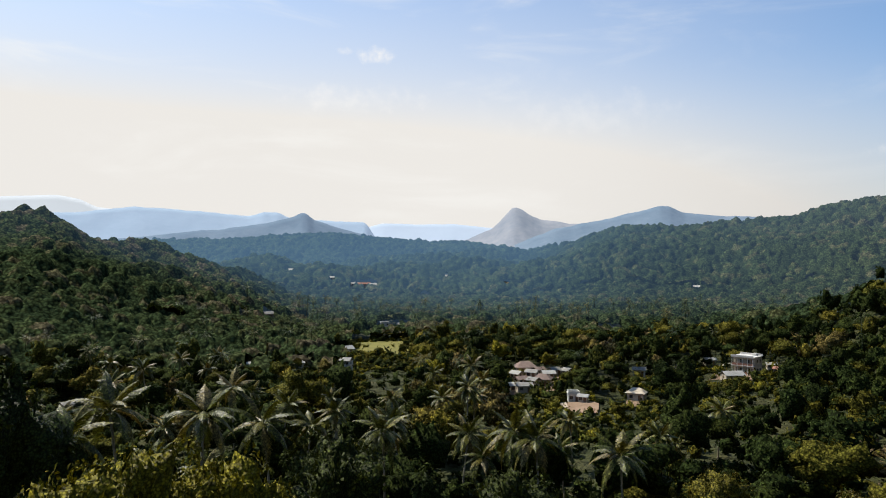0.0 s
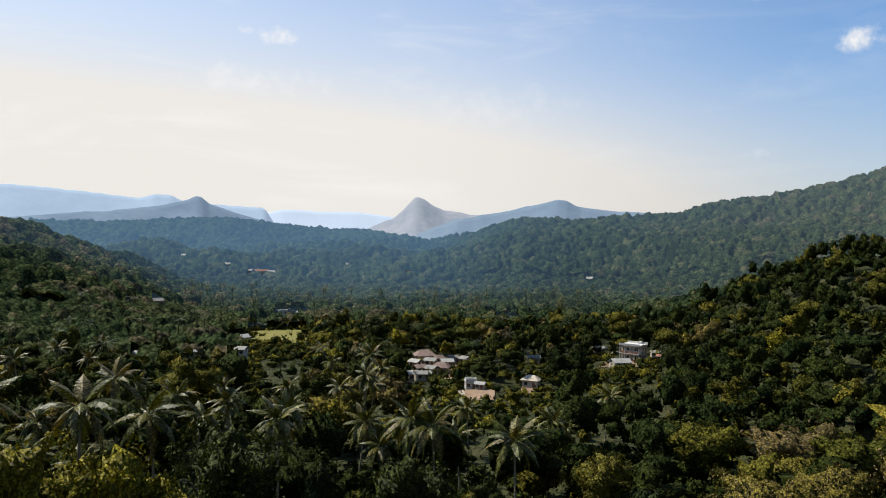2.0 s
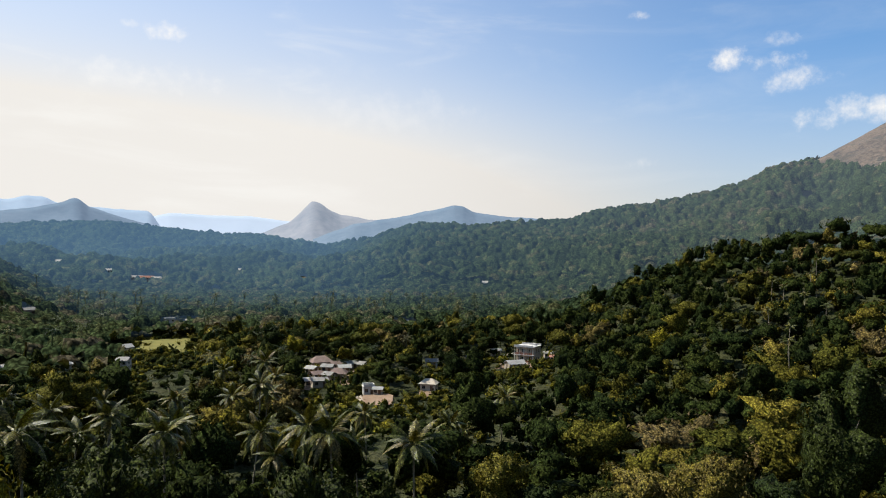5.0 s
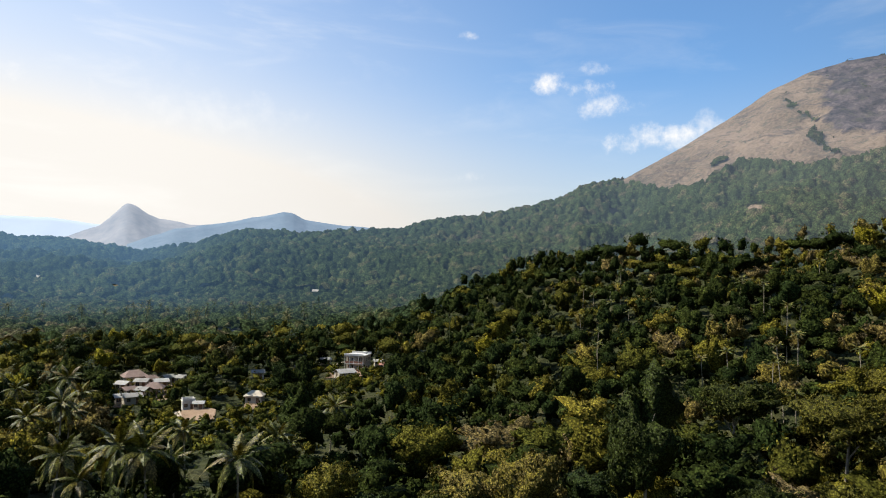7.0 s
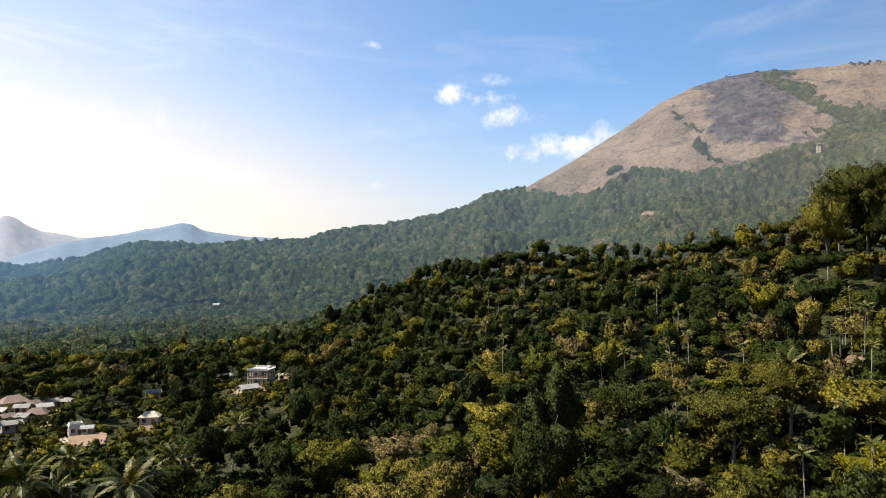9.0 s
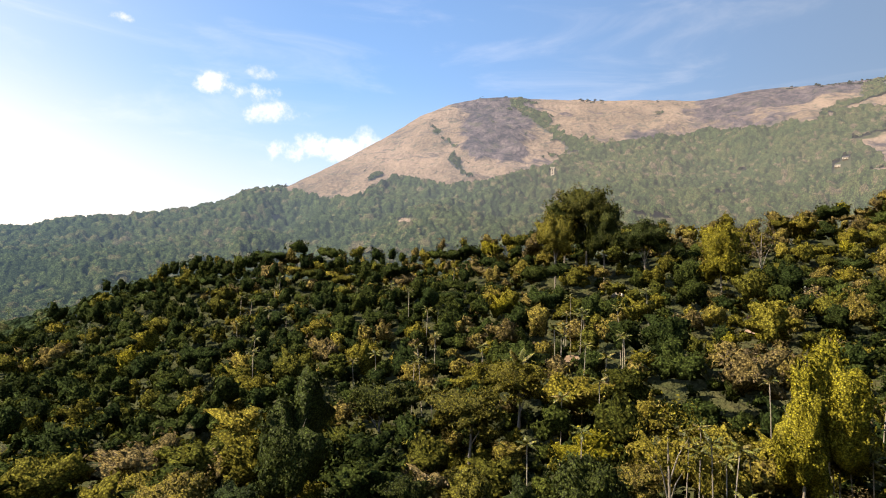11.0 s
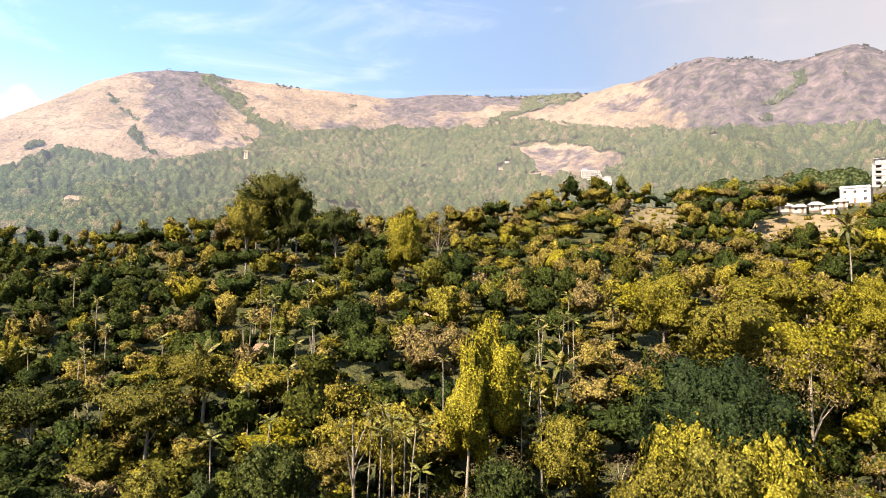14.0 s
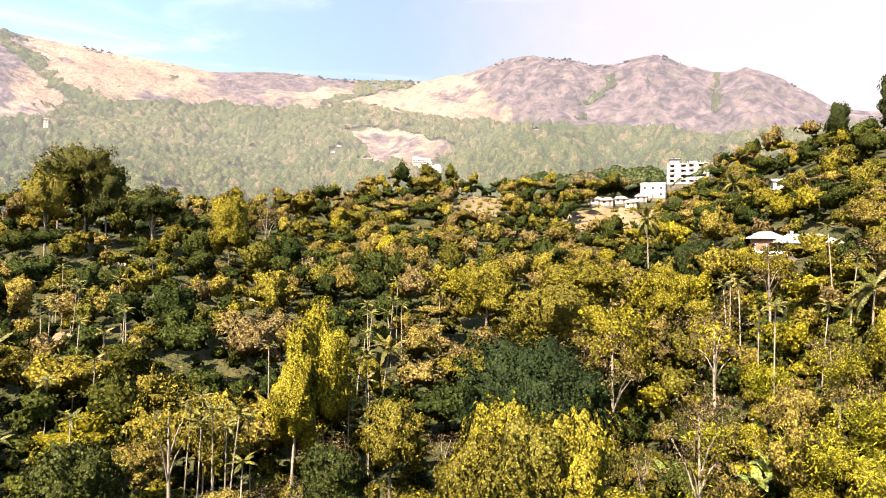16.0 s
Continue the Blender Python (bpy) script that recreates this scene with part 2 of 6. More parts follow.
def ground_material():
    """Forest floor, bare granite and dry grass, by masks on the sheet."""
    m, n = material("hill_ground")
    at = n.add("ShaderNodeNewGeometry").outputs["Position"]
    rock = n.add("ShaderNodeAttribute", attribute_name="rock").outputs["Fac"]
    shrub = n.add("ShaderNodeAttribute", attribute_name="shrub").outputs["Fac"]
    slab = n.add("ShaderNodeAttribute", attribute_name="slab").outputs["Fac"]
    coarse, mid, fine = n.noise(at, 0.006, 6, 0.62, 0.4), n.noise(at, 0.03, 6, 0.6), n.noise(at, 0.16, 5, 0.65)
    floor_ = ramp(n, n.math("ADD", n.math("MULTIPLY", mid, 0.5), n.math("MULTIPLY", fine, 0.5)),
                  [(0.30, (0.0172, 0.0224, 0.0086)), (0.50, (0.0361, 0.0404, 0.0146)), (0.68, (0.0671, 0.0602, 0.0258)), (0.82, (0.1118, 0.0817, 0.043))])
    grass = ramp(n, n.math("ADD", n.math("MULTIPLY", coarse, 0.55), n.math("MULTIPLY", fine, 0.45)),
                 [(0.32, (0.046, 0.036, 0.026)), (0.43, (0.102, 0.074, 0.049)), (0.54, (0.162, 0.117, 0.080)), (0.70, (0.226, 0.166, 0.116))])
    stretched = n.add("ShaderNodeVectorMath", {0: at, 1: (0.045, 0.045, 0.016)}, operation="MULTIPLY").outputs[0]
    streak = n.noise(stretched, 1.0, 9, 0.72, 0.35)
    granite = ramp(n, streak, [(0.38, (0.0103, 0.0095, 0.0138)), (0.47, (0.031, 0.0258, 0.0301)), (0.56, (0.0705, 0.055, 0.0568)), (0.70, (0.129, 0.0998, 0.0894))])
    edge = n.math("ADD", slab, n.math("MULTIPLY", n.math("SUBTRACT", mid, 0.5), 1.3))
    bare = n.mix(n.smooth(edge, 0.38, 0.66), grass, granite)
    banded = n.add("ShaderNodeVectorMath", {0: at, 1: (0.012, 0.012, 0.05)}, operation="MULTIPLY").outputs[0]
    ledge = n.math("MULTIPLY", n.smooth(n.noise(banded, 1.3, 8, 0.74, 0.6), 0.55, 0.62), 0.7)
    bare = n.mix(ledge, bare, (0.050, 0.042, 0.038, 1))
    tuft = n.math("MULTIPLY", n.smooth(n.noise(at, 0.035, 8, 0.75), 0.53, 0.62), 0.8)
    bare = n.mix(tuft, bare, (0.055, 0.052, 0.034, 1))
    se = n.math("ADD", shrub, n.math("MULTIPLY", n.math("SUBTRACT", fine, 0.5), 0.9))
    bare = n.mix(n.smooth(se, 0.42, 0.60), bare, (0.045, 0.050, 0.040, 1))
    re = n.math("ADD", rock, n.math("MULTIPLY", n.math("SUBTRACT", mid, 0.5), 0.7))
    col = n.mix(n.smooth(re, 0.42, 0.58), floor_, bare)
    h = n.math("ADD", n.math("MULTIPLY", mid, 1.0), n.math("MULTIPLY", fine, 0.35))
    b = n.add("ShaderNodeBump", {"Strength": 0.8, "Distance": 24.0, "Height": h}).outputs[0]
    p = n.add("ShaderNodeBsdfPrincipled", {"Base Color": col, "Roughness": 0.95, "Specular IOR Level": 0.1, "Normal": b})
    # haze over the far ground, painted as emission growing with distance
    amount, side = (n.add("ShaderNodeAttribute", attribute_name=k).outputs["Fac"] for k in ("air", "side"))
    n.link(n.mix(side, HAZE_GLOW_VALLEY, HAZE_GLOW_MOUNTAIN), p.inputs["Emission Color"])
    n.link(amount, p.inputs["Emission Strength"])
    n.link(p.outputs[0], n.add("ShaderNodeOutputMaterial").inputs[0])
    return m


M_GROUND = ground_material()


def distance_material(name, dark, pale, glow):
    """Mountains so far off that haze is painted on them, as blue-grey colour and emission."""
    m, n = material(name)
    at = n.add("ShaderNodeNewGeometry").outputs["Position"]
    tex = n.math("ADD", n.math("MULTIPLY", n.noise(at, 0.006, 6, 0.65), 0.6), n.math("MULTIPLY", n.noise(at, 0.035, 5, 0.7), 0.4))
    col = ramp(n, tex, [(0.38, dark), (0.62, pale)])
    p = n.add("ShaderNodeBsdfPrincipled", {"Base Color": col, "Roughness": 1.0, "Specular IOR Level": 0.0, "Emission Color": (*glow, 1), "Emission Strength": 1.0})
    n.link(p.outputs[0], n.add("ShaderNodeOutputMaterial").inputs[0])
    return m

# ---------------------------------------------------------------- the land
Z0 = 60.0                      # height of the view point over the sheet's zero
VALLEY = -39.5                 # the valley floor, under the view point


def hash01(ix, iy, seed):
    v = np.sin(ix * 127.1 + iy * 311.7 + seed * 74.7) * 43758.5453
    return v - np.floor(v)


def value_noise(x, y, seed=0):
    ix, iy = np.floor(x), np.floor(y)
    fx, fy = x - ix, y - iy
    fx, fy = fx * fx * (3 - 2 * fx), fy * fy * (3 - 2 * fy)
    a, b = hash01(ix, iy, seed), hash01(ix + 1, iy, seed)
    c, d = hash01(ix, iy + 1, seed), hash01(ix + 1, iy + 1, seed)
    return (a + (b - a) * fx) * (1 - fy) + (c + (d - c) * fx) * fy - 0.5


def fbm(x, y, size, octaves=4, seed=0):
    out, amp = 0.0, 1.0
    for k in range(octaves):
        out = out + amp * value_noise(x / size + 17.3 * k, y / size - 9.1 * k, seed + k)
        size, amp = size / 2.1, amp * 0.5
    return out


def keyed(az, keys, col):
    """A smooth line through the keys of a ridge (first column the bearing)."""
    xs, ys = np.array([k[0] for k in keys], float), np.array([k[col] for k in keys], float)
    return np.interp(az, xs, ys)


# ridges: bearing, distance, elevation of the crest in degrees as the view point sees it (woods included)
LEFT_HILL = [(-75, 420, 7.0), (-50, 450, 5.5), (-33, 500, 4.6), (-30.6, 510, 4.8), (-29, 520, 4.4), (-27.3, 530, 3.2), (-25, 550, 2.6), (-21.8, 580, 1.7),
             (-18.5, 620, 0.6), (-15.4, 660, -0.5), (-12.3, 700, -1.9), (-9, 720, -3.2)]
MID_RIDGE = [(-30, 1500, 2.0), (-16, 1550, 2.6), (-10.5, 1600, 2.9), (-6.3, 1600, 2.7), (-2, 1600, 2.4), (2, 1600, 2.35), (5, 1500, 1.9), (7, 1350, 1.6), (10, 1150, 2.1), (13, 1100, 3.2),
             (15, 1100, 3.7), (19, 1120, 3.5), (24, 1150, 3.8), (27, 1150, 4.0), (29.5, 1180, 4.7), (35, 1230, 5.45), (39, 1270, 6.3), (42, 1330, 7.1)]
MOUNTAIN = [(42, 1330, 7.3), (45.3, 1390, 7.9), (47, 1430, 8.9), (49.7, 1480, 10.35), (51.5, 1520, 11.4), (54.3, 1580, 12.95), (56.6, 1610, 14.4), (59, 1670, 15.35), (61.5, 1720, 15.9), (64.5, 1740, 15.9), (66, 1760, 15.8), (72.7, 1800, 15.45),
            (79.1, 1820, 15.1), (83.7, 1820, 15.6), (91.3, 1780, 15.35), (95.9, 1720, 15.5), (100.3, 1680, 16.45), (102.9, 1650, 17.35), (104.9, 1630, 17.7), (106.6, 1610, 17.5), (108.6, 1600, 17.3),
            (110.0, 1590, 16.85), (112.1, 1570, 16.8), (113.6, 1560, 17.15), (115.2, 1550, 17.35), (117.3, 1530, 16.35), (119.8, 1500, 15.6), (121.8, 1480, 15.85), (124.2, 1450, 15.0), (127.5, 1400, 12.6), (138, 1400, 11)]
# the near slope: bearing, crest distance, crest height (ground, against the view point), foot distance, foot height
NEAR_SLOPE = [(12, 480, -37, 120, -37), (20, 450, -34, 110, -37), (27, 400, -21, 110, -37), (34, 330, -4, 110, -37), (39, 300, 4, 100, -37), (45, 280, 6, 95, -36), (54.74, 270, 10, 85, -35),
              (62.74, 260, 15, 75, -33), (75.74, 260, 22, 68, -32), (82.74, 270, 21, 62, -33), (89.74, 300, 27, 60, -34), (95.74, 320, 39, 58, -34), (105.74, 360, 48, 55, -32), (110.74, 380, 52, 50, -29),
              (115.74, 380, 50, 46, -26), (120.74, 330, 52, 43, -24), (126.74, 300, 54, 40, -22), (134.74, 280, 50, 36, -20), (152.74, 260, 45, 32, -16)]
# where woods end and granite begins on the mountain: bearing, elevation
TREE_LINE = [(42, 8.2), (45, 8.0), (50.74, 7.0), (54.54, 9.0), (57.74, 8.7), (62.24, 9.0), (67.04, 10.4), (72.74, 12.3), (77.44, 12.3), (79.74, 13.0), (84.74, 12.8), (87.74, 13.0), (90.74, 13.4),
             (96.74, 12.9), (104.54, 12.2), (112.74, 11.8), (120.74, 11.3), (132.74, 11)]


def ridge(az, d, keys, foot, base, power, back, lift=0.0):
    dc = keyed(az, keys, 1)
    hc = dc * np.tan(np.radians(keyed(az, keys, 2))) + lift
    u = np.clip((d - foot) / (dc - foot), 0, 1)
    front = base + (hc - base) * u ** power
    rear = hc - (d - dc) * back
    h = np.where(d <= dc, front, rear)
    fade = np.clip((az - keys[0][0] + 8) / 8, 0, 1) * np.clip((keys[-1][0] + 8 - az) / 8, 0, 1)
    return np.where(fade > 0, base - 60 + (h - base + 60) * fade, -999)


def soft_max(a, b, k):
    m = np.maximum(a, b)
    return m + np.log(np.exp((a - m) / k) + np.exp((b - m) / k)) * k - 0 * k


def relative_height(x, y):
    """Height of the ground against the view point."""
    d = np.hypot(x, y) + 1e-6
    az = np.degrees(np.arctan2(x, y))
    floor_ = VALLEY - 2.0 + 6 * fbm(x, y, 190, 3, 3) * np.clip((d - 150) / 400, 0, 1) + np.clip((d - 1300) / 3600, 0, 1) * 20
    # the spur that carries the view point falls away on all sides
    spur = -2.6 - 34.5 * np.clip((d - 4) / 62, 0, 1) ** 0.8
    behind = np.clip((np.abs(az - 20) - 118) / 40, 0, 1)
    spur = spur + behind * np.clip(d, 0, 400) * 0.28
    h = soft_max(floor_, np.where(d < 90, spur, floor_ - 40) * (1 - behind) + spur * behind, 2.0)
    left = ridge(az, d, LEFT_HILL, 235, VALLEY - 3, 0.85, 0.25, -9)
    mid = ridge(az, d, MID_RIDGE, 640, VALLEY - 3, 1.15, 0.2, -8)
    rough = fbm(x, y, 260, 5, 11)
    mountain = ridge(az, d, MOUNTAIN, 470, VALLEY + 4, 1.5, 0.12)
    near = np.clip((az - 4) / 8, 0, 1)
    dc, hc = keyed(az, NEAR_SLOPE, 1), keyed(az, NEAR_SLOPE, 2)
    d0, h0 = keyed(az, NEAR_SLOPE, 3), keyed(az, NEAR_SLOPE, 4)
    u = np.clip((d - d0) / (dc - d0), 0, 1)
    slope = np.where(d <= dc, h0 + (hc - h0) * u ** 1.2, hc - (d - dc) * 0.35)
    slope = np.where((az > 6) & (az < 161), slope - 4.5, -999.0)
    slope = slope + 7 * fbm(x, y, 75, 3, 21) * np.clip((d - 60) / 80, 0, 1)
    wild = np.clip((d - 500) / 600, 0, 1)
    crest_d = keyed(az, MOUNTAIN, 1)
    below = np.clip((crest_d - d) / 260, 0, 1)
    ribs = 0.5 - np.abs(fbm(x, y, 210, 3, 35))                    # runnels and ribs down the face
    mountain = np.where(mountain > -900, mountain + (rough * 46 + (ribs - 0.35) * 40) * wild * below + fbm(x, y, 60, 3, 31) * np.where(az > 97, 34, 16) * wild * np.clip(below * 3, 0.25, 1), -999)
    dome = np.clip(1 - ((az - 93.2) / 4.4) ** 2 - ((d - 1120) / 110) ** 2, 0, 1)
    mountain = mountain + 26 * dome ** 0.7
    mid = np.where(mid > -900, mid + (fbm(x, y, 230, 4, 41) * 46 - 30 * np.abs(fbm(x, y, 170, 2, 45))) * wild * np.clip((keyed(az, MID_RIDGE, 1) - d) / 200, 0.15, 1), -999)
    left = np.where(left > -900, left + (fbm(x, y, 120, 3, 51) * 16 - 10 * np.abs(fbm(x, y, 80, 2, 55))) * np.clip((d - 240) / 120, 0, 1), -999)
    for other, k in ((slope, 2.5), (left, 4.0), (mid, 5.0), (mountain, 6.0)):
        h = soft_max(h, other, k)
    return h


def ground_z(x, y):
    return Z0 + float(relative_height(np.array([x], float), np.array([y], float))[0])


def spot(az, d, lift=0.0):
    """The point of the ground at a bearing and distance from the view point."""
    x, y = d * math.sin(radians(az)), d * math.cos(radians(az))
    return Vector((x, y, ground_z(x, y) + lift))


def rise_to(az, el, lo, hi):
    """The distance, between two bounds, at which the ground of a bearing rises to an elevation."""
    ds = np.linspace(lo, hi, 120)
    e = np.degrees(np.arctan2(relative_height(ds * math.sin(radians(az)), ds * math.cos(radians(az))), ds))
    return float(ds[np.argmin(np.abs(e - el))])


def mesh_of(name, verts, faces, mat, smooth=False, attributes=()):
    """A mesh from arrays: verts (n, 3), faces (m, 3 or 4)."""
    me = bpy.data.meshes.new(name)
    verts, faces = np.asarray(verts, np.float32), np.asarray(faces, np.int32)
    k = faces.shape[1]
    me.vertices.add(len(verts))
    me.vertices.foreach_set("co", verts.ravel())
    me.loops.add(faces.size)
    me.loops.foreach_set("vertex_index", faces.ravel())
    me.polygons.add(len(faces))
    me.polygons.foreach_set("loop_start", np.arange(0, faces.size, k, dtype=np.int32))
    me.polygons.foreach_set("loop_total", np.full(len(faces), k, np.int32))
    me.polygons.foreach_set("use_smooth", np.full(len(faces), smooth))
    for key, values in attributes:
        a = me.attributes.new(key, "FLOAT", "POINT")
        a.data.foreach_set("value", np.asarray(values, np.float32))
    me.materials.append(mat)
    me.update(calc_edges=True)
    return me


def near_line(az, el, line):
    """Distance in degrees from a drawn line of (bearing, elevation) points."""
    best = np.full(az.shape, 99.0)
    for (a, b), (c, e) in zip(line[:-1], line[1:]):
        t = np.clip(((az - a) * (c - a) + (el - b) * (e - b)) / ((c - a) ** 2 + (e - b) ** 2), 0, 1)
        best = np.minimum(best, np.hypot(az - a - t * (c - a), el - b - t * (e - b)))
    return best


# bare earth cuts on the sunny slope: bearing, distance, radius
BARE_CUTS = [(a, rise_to(a, e, 150, 330), r) for a, e, r in ((100.5, 5.4, 12), (101.2, 6.4, 8), (110.6, 4.0, 13), (113.2, 4.5, 9))]

GULLIES = [([(57.34, 13.6), (58.74, 12.5), (59.94, 10.6), (61.24, 8.8)], 0.5), ([(64.34, 15.6), (65.94, 14.6), (68.94, 12.2), (72.04, 11.8)], 0.85),
           ([(68.74, 12.4), (64.74, 14.6)], 0.5), ([(53.24, 9.8), (52.24, 8.8)], 0.5), ([(90.24, 14.6), (93.24, 15.4), (95.14, 15.6)], 0.5), ([(87.74, 13.4), (90.74, 14.6), (93.74, 15.0)], 0.55), ([(109.24, 13.2), (111.24, 15.5)], 0.7), ([(119.24, 13.0), (119.94, 15.0)], 0.6)]


def rock_masks(x, y, h):
    d, az = np.hypot(x, y), np.degrees(np.arctan2(x, y))
    el = np.degrees(np.arctan2(h, d))
    line = keyed(az, TREE_LINE, 1)
    rock = np.clip((el - line + 0.6 * fbm(x, y, 120, 3, 61)) / 0.5 + 0.5, 0, 1) * (d > 900) * (az > 40.5) * (az < 140)
    # the reddish granite dome that stands out of the woods, and bare cuts on the slopes
    dome = np.clip(1.5 - ((az - 93.4) / 3.7) ** 2 - ((el - 10.3) / 1.9) ** 2 + 1.7 * fbm(x, y, 90, 4, 65), 0, 1) * (d > 700)
    rock = np.maximum(rock, dome * 1.0)
    rock = np.maximum(rock, np.clip(1.2 - ((az - 55.4) / 1.0) ** 2 - ((el - 5.5) / 0.5) ** 2 + 1.6 * fbm(x, y, 60, 3, 66), 0, 1) * (d > 700))
    shrub = np.zeros_like(d)
    for g, w in GULLIES:
        shrub = np.maximum(shrub, np.clip(0.95 - near_line(az + 1.1 * fbm(x, y, 90, 3, 63), el + 0.8 * fbm(x, y, 70, 3, 64), g) / w + 1.1 * fbm(x, y, 26, 3, 67), 0, 1))
    slab = np.clip(0.40 + 1.0 * fbm(x, y, 260, 5, 71) + 0.75 * np.clip(1.6 - np.abs(az - 62.9) / 2.2, 0, 1) * np.clip((el - 10.5) / 1.5, 0, 1) - 0.3 * np.clip((59.7 - az) / 2, 0, 1) + 0.62 * np.clip((az - 98.7) / 6, 0, 1), 0, 1)
    slab = np.maximum(slab * (dome < 0.3), 0.55 * dome)
    return rock, shrub * (d > 900), slab


def haze_glow_at(x, y, d, az, rng=None):
    """How much painted haze (emission) the far land gets: an amount, and 0 .. 1 from the blue valley to the clearer
    mountain side.
    """
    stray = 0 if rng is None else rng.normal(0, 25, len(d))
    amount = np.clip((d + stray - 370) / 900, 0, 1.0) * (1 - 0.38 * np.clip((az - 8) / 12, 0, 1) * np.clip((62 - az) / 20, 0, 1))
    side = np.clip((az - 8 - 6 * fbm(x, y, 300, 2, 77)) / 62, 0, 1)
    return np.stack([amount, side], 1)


def build_ground():
    azs = np.concatenate([np.arange(-180, -42, 3.0), np.arange(-42, 138, 0.46), np.arange(138, 180.1, 3.0)])
    azs[-1] = 180.0
    ds = np.concatenate([[0.02, 2.0], np.geomspace(6, 450, 105), np.geomspace(465, 900, 26), np.arange(911, 1860, 10.5), np.geomspace(1890, 4900, 15)])
    A, D = np.meshgrid(np.radians(azs), ds, indexing="ij")
    x, y = D * np.sin(A), D * np.cos(A)
    h = relative_height(x.ravel(), y.ravel())
    rock, shrub, slab = rock_masks(x.ravel(), y.ravel(), h)
    n, m = A.shape
    verts = np.stack([x.ravel(), y.ravel(), h + Z0], 1)
    i = (np.arange(n - 1)[:, None] * m + np.arange(m - 1)[None]).ravel()
    faces = np.stack([i, i + 1, i + m + 1, i + m], 1)
    air = haze_glow_at(x.ravel(), y.ravel(), D.ravel(), np.degrees(A).ravel())
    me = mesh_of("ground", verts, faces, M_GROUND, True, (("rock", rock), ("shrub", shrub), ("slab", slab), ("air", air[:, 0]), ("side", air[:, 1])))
    return tagged(new("ground", me), "rolling valley floor and slopes with bare granite mountain", "ground", kind="structure")


ground = build_ground()


def far_ridge(name, keys, mat, depth, label, rough=14.0, foot=VALLEY - 25, seed=0):
    """A mountain chain on the horizon: bearing, distance, crest elevation in degrees."""
    az = np.arange(keys[0][0], keys[-1][0] + 0.01, 0.12)
    dc, hc = keyed(az, keys, 1), keyed(az, keys, 1) * np.tan(np.radians(keyed(az, keys, 2)))
    pad = np.pad(hc, 3, mode="edge")
    hc = sum(w * pad[k:k + len(hc)] for k, w in enumerate((0.05, 0.12, 0.2, 0.26, 0.2, 0.12, 0.05)))
    rows = np.concatenate([np.linspace(-1, 0, 22), np.linspace(0.12, 1, 5)])
    verts = []
    for r in rows:
        d = dc + r * depth
        x, y = d * np.sin(np.radians(az)), d * np.cos(np.radians(az))
        body = (1 - abs(r)) ** (1.25 if r < 0 else 0.9)
        wob = fbm(x, y, 240, 5, 81 + seed) * rough * min(1, abs(r) * 5) * (1 - abs(r)) + fbm(x, y, 40, 3, 91 + seed) * rough * 0.16
        verts.append(np.stack([x, y, Z0 + foot + (hc - foot) * body + wob], 1))
    verts = np.concatenate(verts)
    n, m = len(rows), len(az)
    i = (np.arange(n - 1)[:, None] * m + np.arange(m - 1)[None]).ravel()
    me = mesh_of(name, verts, np.stack([i, i + 1, i + m + 1, i + m], 1), mat, True)
    return tagged(new(name, me), label, "mountains", kind="structure")


# mostly paler colour and stronger emission with distance, painting the haze between
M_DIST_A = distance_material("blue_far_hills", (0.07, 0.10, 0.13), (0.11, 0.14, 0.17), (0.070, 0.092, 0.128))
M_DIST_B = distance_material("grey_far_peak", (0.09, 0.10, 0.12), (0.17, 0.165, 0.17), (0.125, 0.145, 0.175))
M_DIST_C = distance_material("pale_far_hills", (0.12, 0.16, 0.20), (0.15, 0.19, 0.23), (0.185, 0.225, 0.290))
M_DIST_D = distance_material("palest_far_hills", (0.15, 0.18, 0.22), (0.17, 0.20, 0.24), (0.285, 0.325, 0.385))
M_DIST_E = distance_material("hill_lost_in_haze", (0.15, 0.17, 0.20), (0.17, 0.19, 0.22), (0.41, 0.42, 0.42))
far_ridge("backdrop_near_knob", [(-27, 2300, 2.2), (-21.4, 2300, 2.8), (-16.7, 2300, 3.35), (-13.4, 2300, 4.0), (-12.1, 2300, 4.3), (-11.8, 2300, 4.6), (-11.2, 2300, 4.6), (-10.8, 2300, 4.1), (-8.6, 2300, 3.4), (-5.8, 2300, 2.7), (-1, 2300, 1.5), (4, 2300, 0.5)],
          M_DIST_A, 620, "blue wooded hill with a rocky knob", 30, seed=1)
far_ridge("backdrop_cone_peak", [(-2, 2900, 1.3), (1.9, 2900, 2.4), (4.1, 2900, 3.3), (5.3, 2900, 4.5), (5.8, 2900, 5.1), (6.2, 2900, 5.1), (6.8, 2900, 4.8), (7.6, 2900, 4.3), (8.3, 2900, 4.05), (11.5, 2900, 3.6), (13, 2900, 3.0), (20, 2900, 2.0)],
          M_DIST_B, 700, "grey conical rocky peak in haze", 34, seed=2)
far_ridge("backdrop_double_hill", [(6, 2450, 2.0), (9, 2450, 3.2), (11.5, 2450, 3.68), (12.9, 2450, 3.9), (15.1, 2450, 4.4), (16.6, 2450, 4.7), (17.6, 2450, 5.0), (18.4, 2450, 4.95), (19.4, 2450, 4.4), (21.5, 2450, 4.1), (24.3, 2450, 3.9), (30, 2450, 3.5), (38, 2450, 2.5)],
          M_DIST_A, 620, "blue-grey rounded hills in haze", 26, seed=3)
